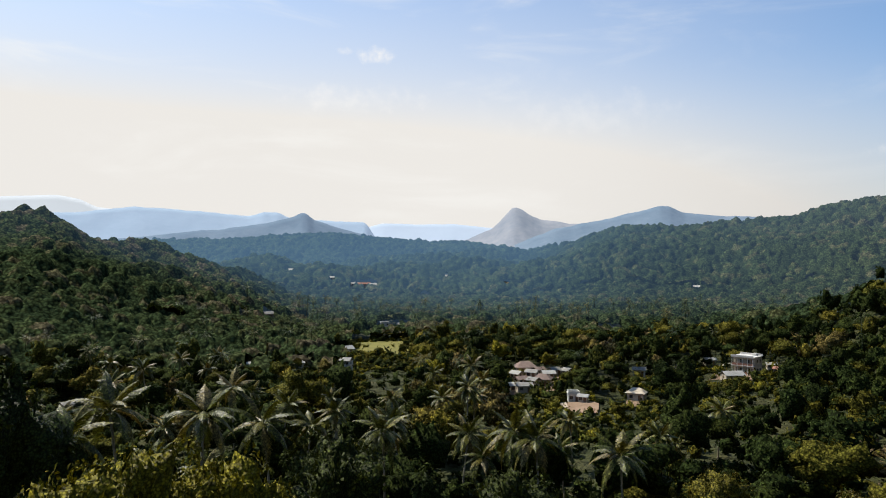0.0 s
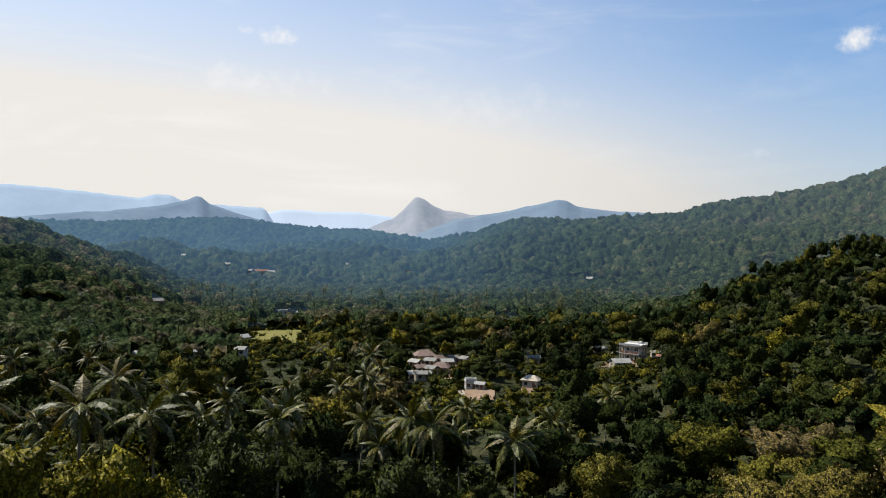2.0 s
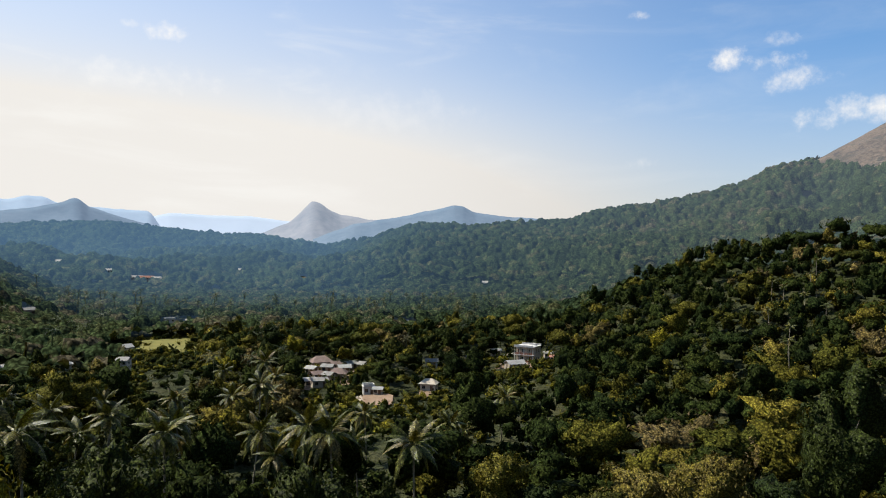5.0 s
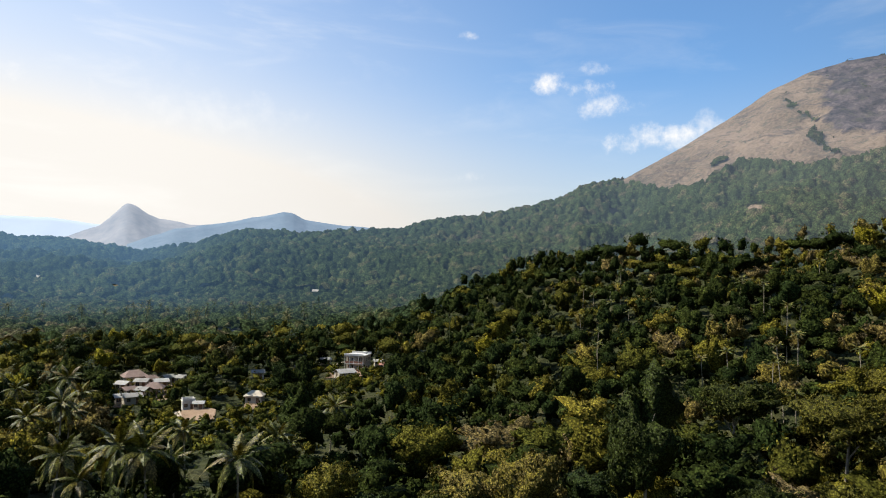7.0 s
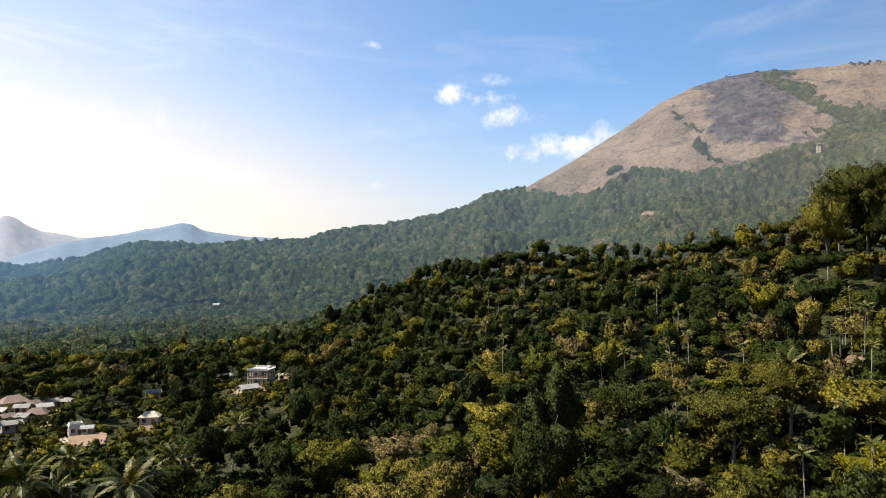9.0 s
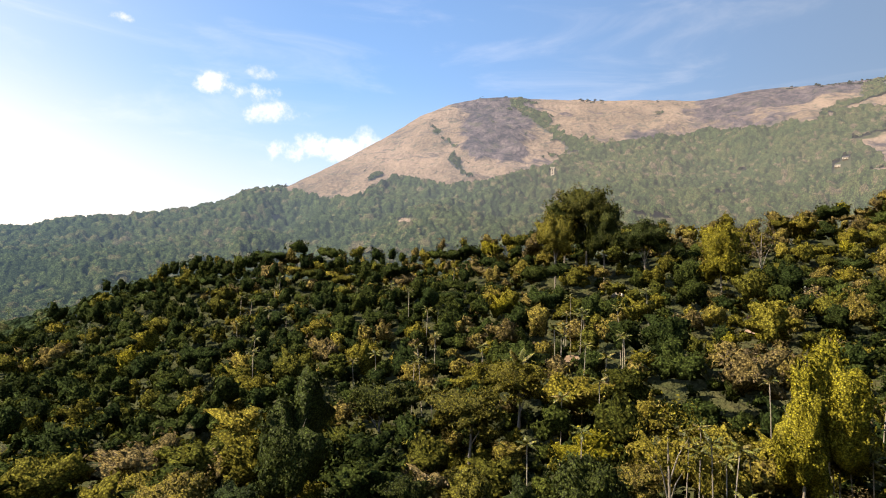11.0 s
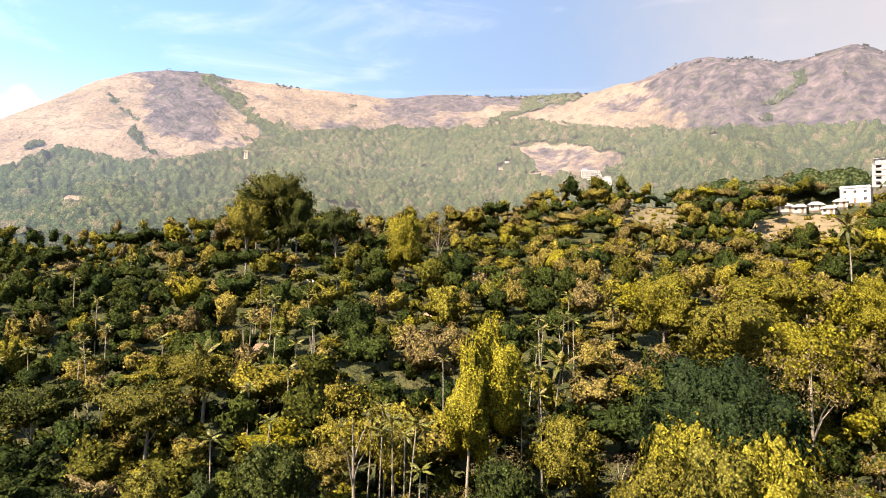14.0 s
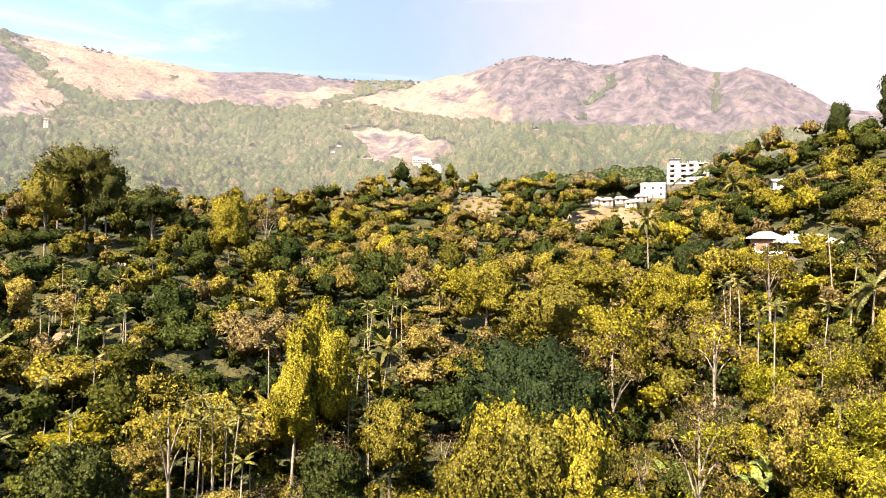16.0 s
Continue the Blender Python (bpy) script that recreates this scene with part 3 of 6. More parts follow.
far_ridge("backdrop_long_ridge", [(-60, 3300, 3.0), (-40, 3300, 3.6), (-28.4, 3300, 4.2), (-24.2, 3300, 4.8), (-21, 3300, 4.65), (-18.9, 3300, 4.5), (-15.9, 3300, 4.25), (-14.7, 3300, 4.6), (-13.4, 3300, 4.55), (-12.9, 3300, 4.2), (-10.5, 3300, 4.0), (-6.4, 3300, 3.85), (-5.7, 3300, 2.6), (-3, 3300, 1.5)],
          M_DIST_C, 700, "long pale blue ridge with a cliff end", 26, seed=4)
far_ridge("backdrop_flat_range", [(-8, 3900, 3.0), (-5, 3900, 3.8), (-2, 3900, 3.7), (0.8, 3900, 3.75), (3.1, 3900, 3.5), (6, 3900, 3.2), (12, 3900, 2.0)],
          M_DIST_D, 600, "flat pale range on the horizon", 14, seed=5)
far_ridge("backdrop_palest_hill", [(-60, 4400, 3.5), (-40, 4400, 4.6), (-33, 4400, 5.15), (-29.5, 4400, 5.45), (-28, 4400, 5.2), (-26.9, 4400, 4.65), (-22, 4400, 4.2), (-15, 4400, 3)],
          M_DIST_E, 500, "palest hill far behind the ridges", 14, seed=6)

# ---------------------------------------------------------------- making things
def part(name, me, parent, label="", at=None):
    """One mesh as a part of a thing (or of a part)."""
    ob = new(name, me)
    ob.parent = parent
    if at is not None:
        ob.matrix_basis = at
    if label:
        tagged(ob, label)
    return ob


def thing(name, label, category, m, group="", kind=""):
    ob = new(name)
    ob.empty_display_size = 0.5
    ob.matrix_basis = m
    return tagged(ob, label, category, group, kind)


def unit(v):
    return v / np.maximum(np.linalg.norm(v, axis=-1, keepdims=True), 1e-9)


def leaf_cards(rng, centres, normals, length, width, droop=0.25):
    """One kite-shaped leaf or spray of leaves at each centre, as (4n, 3) corners."""
    n = len(centres)
    nrm = unit(normals + 0.5 * rng.normal(size=(n, 3)))
    along = unit(np.cross(nrm, rng.normal(size=(n, 3))))
    along[:, 2] -= droop * rng.random(n)
    along = unit(along)
    across = unit(np.cross(nrm, along))
    L = (length * rng.uniform(0.7, 1.35, n))[:, None]
    Wd = (width * rng.uniform(0.7, 1.35, n))[:, None]
    fold = nrm * Wd * 0.22
    return np.stack([centres - along * L * 0.5, centres + across * Wd * 0.5 + fold - along * L * 0.08,
                     centres + along * L * 0.5, centres - across * Wd * 0.5 + fold - along * L * 0.08], 1).reshape(-1, 3)


def crown_hull(c, size, radius, height, around, up):
    """The leafy body of a crown: a closed skin drawn over its boughs, lumpy where they stand out, dark-creased between."""
    scale = np.array((radius, radius, height * 0.5))
    phi = np.linspace(-1.25, 1.5708, up + 1)
    th = np.linspace(0, 2 * np.pi, around, endpoint=False)
    P, T = np.meshgrid(phi, th, indexing="ij")
    u = np.stack([np.cos(P) * np.cos(T), np.cos(P) * np.sin(T), np.sin(P)], -1).reshape(-1, 3)
    cs, ss = c / scale, (size / radius)[None]
    along = u @ cs.T
    inside = ss ** 2 - (cs ** 2).sum(1)[None] + along ** 2
    reach = np.where(inside > 0, along + np.sqrt(np.maximum(inside, 0)), 0).max(1)
    ragged = 0.70 + 0.30 * hash01(np.arange(len(u)) * 1.7, len(c) * 3.1, 5)
    verts = u * np.maximum(reach * ragged, 0.36)[:, None] * scale
    i = np.arange(up)[:, None] * around + np.arange(around)[None]
    k = np.arange(up)[:, None] * around + (np.arange(around)[None] + 1) % around
    return verts, np.stack([i, k, k + around, i + around], -1).reshape(-1, 4)


def crown_model(seed, radius, height, clumps, per_clump, length, width, spread=0.42, top=0.15, gaps=0.0, core=0.6, around=14, up=8):
    """A crown: rounded boughs on a dome, a leafy skin over them and loose sprays of leaves all over. The crown's middle is the origin.
    Returns corners, four-cornered faces and a share of the tree's tint for each corner."""
    rng = np.random.default_rng(seed)
    k = np.arange(clumps) + 0.5
    z = 1 - 1.75 * k / clumps                            # from the top to below the middle
    a = k * 2.39996 + rng.random() * 6.28 + rng.uniform(-0.4, 0.4, clumps)
    rr = np.sqrt(np.clip(1 - z * z, 0, 1)) ** 0.8
    c = np.stack([rr * np.cos(a), rr * np.sin(a), z], 1) * rng.uniform(0.42, 0.98, (clumps, 1))
    lobes = 1 + 0.20 * np.sin(a * 2 + rng.random() * 6.28) + 0.16 * np.sin(a * 3 + z * 3 + rng.random() * 6.28)
    c *= lobes[:, None] * (radius, radius, height * 0.5)
    c = c[rng.random(clumps) >= gaps]
    size = radius * spread * rng.uniform(0.5, 1.35, len(c))
    many = per_clump * 3
    v = unit(rng.normal(size=(len(c), many, 3)))
    v[..., 2] = np.abs(v[..., 2]) * 0.9 - 0.4 * rng.random((len(c), many))
    v = unit(v)
    p = c[:, None] + v * size[:, None, None] * rng.uniform(0.78, 1.22, (len(c), many, 1)) * (1, 1, 0.8)
    out = unit(0.75 * v + 0.5 * unit(c)[:, None] + (0, 0, top)).reshape(-1, 3)
    p = p.reshape(-1, 3)
    own = np.repeat(np.arange(len(c)), many)
    inside = np.zeros(len(p), bool)                      # leaves deep in another bough never show
    for j in range(len(c)):
        inside |= (own != j) & (np.linalg.norm((p - c[j]) * (1, 1, 1.2), axis=1) < 0.88 * size[j])
    ok = np.where(~inside)[0]
    ok = rng.permutation(ok)[:len(c) * per_clump]
    cards = leaf_cards(rng, p[ok], out[ok], length, width)
    faces = quads(len(cards))
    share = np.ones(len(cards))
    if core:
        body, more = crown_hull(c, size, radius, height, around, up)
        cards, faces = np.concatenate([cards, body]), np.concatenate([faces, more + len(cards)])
        # body tint slightly lower than the sprays: inner shade put into the colour
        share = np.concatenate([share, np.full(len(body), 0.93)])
    return cards, faces, share


def quads(n):
    return np.arange(n).reshape(-1, 4)


def tube(points, radii, sides=7):
    """A tapered tube along points: vertices and quads."""
    pts, verts, faces = [Vector(p) for p in points], [], []
    for i, p in enumerate(pts):
        t = (pts[min(i + 1, len(pts) - 1)] - pts[max(i - 1, 0)]).normalized()
        u = t.orthogonal().normalized()
        w = t.cross(u)
        for s in range(sides):
            a = 2 * math.pi * s / sides
            verts.append(p + (u * math.cos(a) + w * math.sin(a)) * radii[i])
    for i in range(len(pts) - 1):
        for s in range(sides):
            faces.append((i * sides + s, i * sides + (s + 1) % sides, (i + 1) * sides + (s + 1) % sides, (i + 1) * sides + s))
    return [tuple(v) for v in verts], faces


def tubes_mesh(name, lines, mat, sides=7):
    verts, faces = [], []
    for points, radii in lines:
        v, f = tube(points, radii, sides)
        faces += [tuple(i + len(verts) for i in q) for q in f]
        verts += v
    return mesh_of(name, verts, faces, mat, True)


# ---------------------------------------------------------------- plants
def trunk_mesh(seed, height, radius, spread, mat, limbs=5):
    rng = random.Random(seed)
    lean = (rng.uniform(-0.06, 0.06) * height, rng.uniform(-0.06, 0.06) * height)
    fork = 0.55 * height
    lines = [([(0, 0, -1.2), (lean[0] * 0.3, lean[1] * 0.3, fork * 0.5), (lean[0] * 0.6, lean[1] * 0.6, fork), (lean[0], lean[1], height * 0.92)],
              [radius * 1.3, radius, radius * 0.8, radius * 0.2])]
    for k in range(limbs):
        a = 2 * math.pi * (k + rng.random() * 0.6) / limbs
        z0 = fork * rng.uniform(0.75, 1.15)
        r = spread * rng.uniform(0.55, 0.85)
        z1 = height * rng.uniform(0.68, 0.95)
        x0, y0 = lean[0] * 0.6, lean[1] * 0.6
        lines.append(([(x0, y0, z0), (x0 + r * 0.45 * math.cos(a), y0 + r * 0.45 * math.sin(a), z0 + (z1 - z0) * 0.6), (x0 + r * math.cos(a), y0 + r * math.sin(a), z1)],
                      [radius * 0.55, radius * 0.35, radius * 0.1]))
    return tubes_mesh("trunk", lines, mat, 6)


# crown kinds: radius, crown height, whole height, boughs, leaves a bough, spray length and width, bough size, gaps
CROWN_KINDS = [
    (3.6, 7.4, 10.0, 40, 56, 0.34, 0.19, 0.28, 0.05),     # round evergreen
    (4.4, 6.8, 10.5, 48, 52, 0.36, 0.20, 0.25, 0.08),     # broad
    (2.8, 8.4, 11.0, 38, 50, 0.32, 0.18, 0.32, 0.12),     # upright
    (5.2, 6.0, 11.0, 56, 50, 0.36, 0.20, 0.22, 0.12),     # spreading, layered
    (3.0, 5.4, 6.8, 32, 54, 0.32, 0.18, 0.31, 0.08),      # small
    (3.8, 7.0, 12.0, 26, 44, 0.32, 0.15, 0.33, 0.18),     # thin, half bare
]


def near_tree_models():
    models = []
    for k, (r, ch, h, clumps, per, L, Wd, spread, gaps) in enumerate(CROWN_KINDS):
        for v in range(2):
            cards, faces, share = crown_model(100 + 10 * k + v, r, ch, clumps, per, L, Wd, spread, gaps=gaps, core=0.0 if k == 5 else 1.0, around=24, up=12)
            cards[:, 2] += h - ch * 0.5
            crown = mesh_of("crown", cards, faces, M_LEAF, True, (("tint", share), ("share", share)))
            trunk = trunk_mesh(500 + 10 * k + v, h * 0.9, 0.11 + 0.014 * r, r * 0.8, M_PALE_BARK if k in (2, 5) else M_BARK)
            models.append((k, trunk, crown, h, r))
    return models


def crown_of_tint(crown, tint, store={}):
    """The crown's mesh in one of sixteen shades of leaf."""
    step = int(np.clip(round(tint * 15), 0, 15))
    key = (crown.name, step)
    if key not in store:
        me = crown.copy()
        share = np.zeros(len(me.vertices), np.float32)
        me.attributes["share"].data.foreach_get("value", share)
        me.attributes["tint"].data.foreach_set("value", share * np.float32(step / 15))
        store[key] = me
    return store[key]


def tint_at(rng, az, d):
    """Which sort of leaf grows where: dark evergreens in the valley, mixed dry and fresh woods on the sunny slope, yellow-green on the bank."""
    n = len(az)
    x, y = d * np.sin(np.radians(az)), d * np.cos(np.radians(az))
    sunny = np.clip((az - 40) / 36, 0, 1) * np.clip((430 - d) / 150, 0, 1)
    bank = np.clip((az - 101) / 8, 0, 1) * np.clip((185 - d) / 60, 0, 1)
    bank = np.maximum(bank, np.clip((az - 113) / 6, 0, 1) * 0.35)
    bank = np.maximum(bank, 0.45 * np.clip((105 - d) / 25, 0, 1) * np.clip((22 - az) / 8, 0, 1))
    bank = np.maximum(bank, 0.3 * np.clip((az - 48) / 12, 0, 1) * np.clip((125 - d) / 35, 0, 1))
    patch = fbm(x, y, 42, 2, 201)
    kind = rng.random(n) + 0.5 * patch
    dark = rng.uniform(0.06, 0.30, n)
    olive = rng.uniform(0.36, 0.56, n)
    fresh = rng.uniform(0.58, 0.74, n)
    dry = rng.uniform(0.80, 1.0, n)
    p_dark = 0.62 - 0.18 * sunny - 0.34 * bank
    brown = 0.16 * np.clip((az - 34) / 8, 0, 1) * np.clip((104 - az) / 8, 0, 1)
    p_dark = p_dark - 0.4 * brown - 0.10 * np.clip((az - 60) / 15, 0, 1)
    p_olive = p_dark + 0.26 - 0.2 * brown
    p_fresh = p_olive + 0.03 + 0.30 * bank
    return np.select([kind < p_dark, kind < p_olive, kind < p_fresh], [dark, olive, fresh], dry)


LABELS = ["dark evergreen broadleaf tree with dense crown", "green broadleaf tree with rounded crown", "yellow-green broadleaf tree in sunlight", "dry ochre-leaved tree on the slope"]


def tint_label(t):
    return LABELS[0] if t < 0.3 else LABELS[1] if t < 0.55 else LABELS[2] if t < 0.8 else LABELS[3]


def scatter(rng, d0, d1, az0, az1, step):
    """Jittered grid of places in a sector round the view point."""
    g = np.arange(-d1, d1, step)
    X, Y = np.meshgrid(g, g)
    x = (X + rng.uniform(-0.42, 0.42, X.shape) * step).ravel()
    y = (Y + rng.uniform(-0.42, 0.42, X.shape) * step).ravel()
    d, az = np.hypot(x, y), np.degrees(np.arctan2(x, y))
    ok = (d >= d0) & (d < d1) & (az > az0) & (az < az1)
    return x[ok], y[ok], d[ok], az[ok]


def spread(rng, x, y, radius, room=0.72):
    """Picks places in the given order so that crowns touch but do not swallow each other."""
    cell = 8.0
    grid, keep = {}, []
    for i in range(len(x)):
        cx, cy = int(x[i] // cell), int(y[i] // cell)
        near = [j for a in (-1, 0, 1) for b in (-1, 0, 1) for j in grid.get((cx + a, cy + b), ())]
        if all((x[i] - x[j]) ** 2 + (y[i] - y[j]) ** 2 > (room * (radius[i] + radius[j])) ** 2 for j in near):
            grid.setdefault((cx, cy), []).append(i)
            keep.append(i)
    return np.array(keep)


# clearings round the buildings and plots: bearing, distance, radius, and how far in front trees stay low
CLEARINGS = []


def open_ground(x, y, d, az, top):
    """True where a tree of that height may stand."""
    ok = np.ones(len(x), bool)
    for a, dist, r, sight in CLEARINGS:
        cx, cy = dist * math.sin(radians(a)), dist * math.cos(radians(a))
        ok &= np.hypot(x - cx, y - cy) > r
        base = math.degrees(math.atan2(relative_height(np.array([cx]), np.array([cy]))[0], dist))
        width = math.degrees(math.atan2(r * 0.9, dist))
        el = np.degrees(np.arctan2(relative_height(x, y) + top, d))
        ok &= ~((np.abs(az - a) < width + np.degrees(2.5 / d)) & (d < dist) & (d > dist - sight) & (el > base + 0.15))
    return ok


def woods(name, label, rng, places, kinds, mat, tint, scale, pick=None, air=None, low=0.8, high=1.3):
    """Many trees far off, as one object of real crowns of leaf sprays."""
    x, y, h = places
    pick = rng.integers(0, len(kinds), len(x)) if pick is None else pick
    turn, size = rng.uniform(0, 6.283, len(x)), scale * rng.uniform(0.85, 1.18, len(x))
    tall = rng.uniform(low, high, len(x))
    all_v, all_t, all_f, all_a, count = [], [], [], [], 0
    for k, (cards, faces, share) in enumerate(kinds):
        idx = np.where(pick == k)[0]
        if not len(idx):
            continue
        c, s = np.cos(turn[idx])[:, None], np.sin(turn[idx])[:, None]
        px, py, pz = cards[:, 0][None], cards[:, 1][None], cards[:, 2][None]
        sz = size[idx][:, None]
        v = np.stack([(c * px - s * py) * sz + x[idx][:, None], (s * px + c * py) * sz + y[idx][:, None], pz * sz * tall[idx][:, None] + h[idx][:, None] + Z0], -1)
        all_v.append(v.reshape(-1, 3))
        if air is not None:
            all_a.append(np.repeat(air[idx], len(cards), 0))
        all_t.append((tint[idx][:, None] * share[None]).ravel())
        all_f.append((faces[None] + (count + np.arange(len(idx)) * len(cards))[:, None, None]).reshape(-1, 4))
        count += len(idx) * len(cards)
    values = [("tint", np.concatenate(all_t))]
    if air is not None:
        all_a = np.concatenate(all_a)
        values += [("air", all_a[:, 0]), ("side", all_a[:, 1])]
    me = mesh_of(name, np.concatenate(all_v), np.concatenate(all_f), mat, True, values)
    return tagged(new(name, me), label, "woods", kind="stuff")


def model_set(seed, count, radius, crown, whole, clumps, per, L, Wd, spread=0.42, gaps=0.03, core=1.0, around=14, up=8):
    """Crown variants for woods: the crown's middle lifted to its height over the ground."""
    out = []
    for k in range(count):
        rng = np.random.default_rng(seed + k)
        f = rng.uniform(0.8, 1.25)
        cards, faces, share = crown_model(seed + 50 + k, radius * f, crown * rng.uniform(0.75, 1.3), clumps, per, L, Wd, spread, gaps=gaps, core=core, around=around, up=up)
        cards[:, 2] += whole * rng.uniform(0.85, 1.15) - crown * 0.5
        out.append((cards, faces, share))
    return out


def visible(x, y, d, az, h, top):
    """False for places that lie well behind the near crest."""
    el = np.degrees(np.arctan2(h + top, d))
    dc, hc = keyed(az, NEAR_SLOPE, 1), keyed(az, NEAR_SLOPE, 2)
    crest = np.degrees(np.arctan2(hc + 4, dc))
    hidden = (az > 16) & (d > dc + 25) & (el < crest - 0.4)
    dl, el_l = keyed(az, LEFT_HILL, 1), keyed(az, LEFT_HILL, 2)
    hidden |= (az < -9) & (d > dl + 30) & (el < el_l - 0.6)
    return ~hidden


# ---- palms
def frond_mesh(seed, length=3.6, pairs=15, droop=1.0, width=0.75):
    """One feather leaf of a palm, from its stalk outwards along +x, bending down."""
    rng = np.random.default_rng(seed)
    verts, faces = [], []

    def mid(t):
        return np.array([length * (t - 0.12 * droop * t * t), 0, length * (0.30 * t - 0.62 * droop * t * t)])

    for k in range(pairs):
        t0 = 0.16 + 0.82 * k / pairs
        p = mid(t0)
        ahead = unit(mid(t0 + 0.03) - p)
        span = width * math.sin(math.pi * min(0.96, t0 * 0.85 + 0.18)) * rng.uniform(0.85, 1.1)
        for s in (-1, 1):
            out = unit(np.array([ahead[0] * 0.75, s * 0.9, ahead[2] * 0.75 - 0.45 - 0.25 * rng.random()]))
            w = ahead * (0.11 if pairs > 12 else 0.15)
            tip = p + out * span
            b = len(verts)
            verts += [p - w, p + w, tip + w * 0.3, tip - w * 0.3]
            faces.append((b, b + 1, b + 2, b + 3))
    for k in range(6):                                     # the rib, a flat strap with some depth
        p, q = mid(k / 6), mid((k + 1) / 6)
        r0, r1 = 0.05 * (1 - k / 6) + 0.012, 0.05 * (1 - (k + 1) / 6) + 0.012
        b = len(verts)
        verts += [p + (0, r0, 0), p + (0, -r0, 0), q + (0, -r1, 0), q + (0, r1, 0), p + (0, 0, -r0 * 1.4), q + (0, 0, -r1 * 1.4)]
        faces += [(b, b + 1, b + 2, b + 3), (b, b + 3, b + 5, b + 4), (b + 1, b + 4, b + 5, b + 2)]
    return np.array(verts), np.array(faces)


def palm_trunk(seed, height, radius, lean):
    rng = random.Random(seed)
    a = rng.uniform(0, 6.28)
    pts = [(lean * t * t * math.cos(a), lean * t * t * math.sin(a), -1.0 + (height + 1.0) * t) for t in (0, 0.2, 0.45, 0.7, 0.9, 1)]
    return pts[-1], tubes_mesh("trunk", [(pts, [radius * 1.5, radius * 1.05, radius, radius * 0.9, radius * 0.85, radius * 1.1])], M_PALE_BARK, 7)


def coconut_model(seed, height, fronds=19, length=4.6):
    rng = random.Random(seed)
    top, trunk = palm_trunk(seed, height, 0.15, 1.2)
    palm = thing("coconut_palm", "coconut palm with arching feathery fronds and slender trunk", "palm", Matrix(), "coconut palms")
    part("trunk", trunk, palm)
    meshes = []
    for k, dr in enumerate((0.7, 1.1, 1.5, 1.9)):
        v, f = frond_mesh(seed * 7 + k, length, 30, dr, 1.15)
        meshes.append(mesh_of("frond", v, f, M_FROND))
    for k in range(fronds):
        tier = k / fronds
        pitch = -70 + 100 * tier + rng.uniform(-15, 15)
        part("frond", meshes[min(3, int(tier * 4))], palm, at=Matrix.Translation(top) @ pose(0, 0, 0, 0, pitch * 0.8, k * 137.5 + rng.uniform(-26, 26)))
    for k in range(5):
        a = k * 1.26
        bm = bmesh.new()
        bmesh.ops.create_icosphere(bm, subdivisions=1, radius=0.14)
        me = bpy.data.meshes.new("coconut")
        bm.to_mesh(me)
        bm.free()
        me.materials.append(M_BANANA)
        part("coconut", me, palm, at=Matrix.Translation((top[0] + 0.28 * math.cos(a), top[1] + 0.28 * math.sin(a), top[2] - 0.3)))
    return palm


def areca_model(seed, height):
    rng = random.Random(seed)
    top, trunk = palm_trunk(seed, height, 0.085, 0.5)
    palm = thing("areca_palm", "tall areca palm with pole-thin pale trunk", "palm", Matrix(), "areca palms")
    part("trunk", trunk, palm)
    v, f = frond_mesh(seed * 5 + 1, 1.9, 10, 0.9, 0.5)
    me = mesh_of("frond", v, f, M_FROND)
    for k in range(8):
        part("frond", me, palm, at=Matrix.Translation(top) @ pose(0, 0, 0, 0, -50 + 9 * k, k * 137.5 + rng.uniform(-12, 12)))
    return palm


def banana_model(seed):
    rng = random.Random(seed)
    plant = thing("banana_plant", "bright green banana plant with broad upright leaves", "plant", Matrix(), "banana plants")
    part("stem", tubes_mesh("stem", [([(0, 0, -0.5), (0, 0, 1.2), (0.05, 0, 2.4)], [0.16, 0.13, 0.08])], M_BANANA), plant)
    verts, faces = [], []
    for k in range(8):
        t = k / 7
        x, z = 2.5 * t - 0.3 * t * t, 2.6 * t - 2.3 * t * t
        w = 0.38 * math.sin(math.pi * min(1, 0.12 + 0.86 * t)) + 0.02
        verts += [(x, -w, z - 0.12 * w), (x, 0, z), (x, w, z - 0.12 * w)]
    for k in range(7):
        b = 3 * k
        faces += [(b, b + 1, b + 4, b + 3), (b + 1, b + 2, b + 5, b + 4)]
    me = mesh_of("leaf", verts, faces, M_BANANA, True)
    for k in range(7):
        part("leaf", me, plant, at=pose(0.03, 0, 2.2, 0, -40 + 7 * k + rng.uniform(-5, 5), k * 137.5))
    return plant


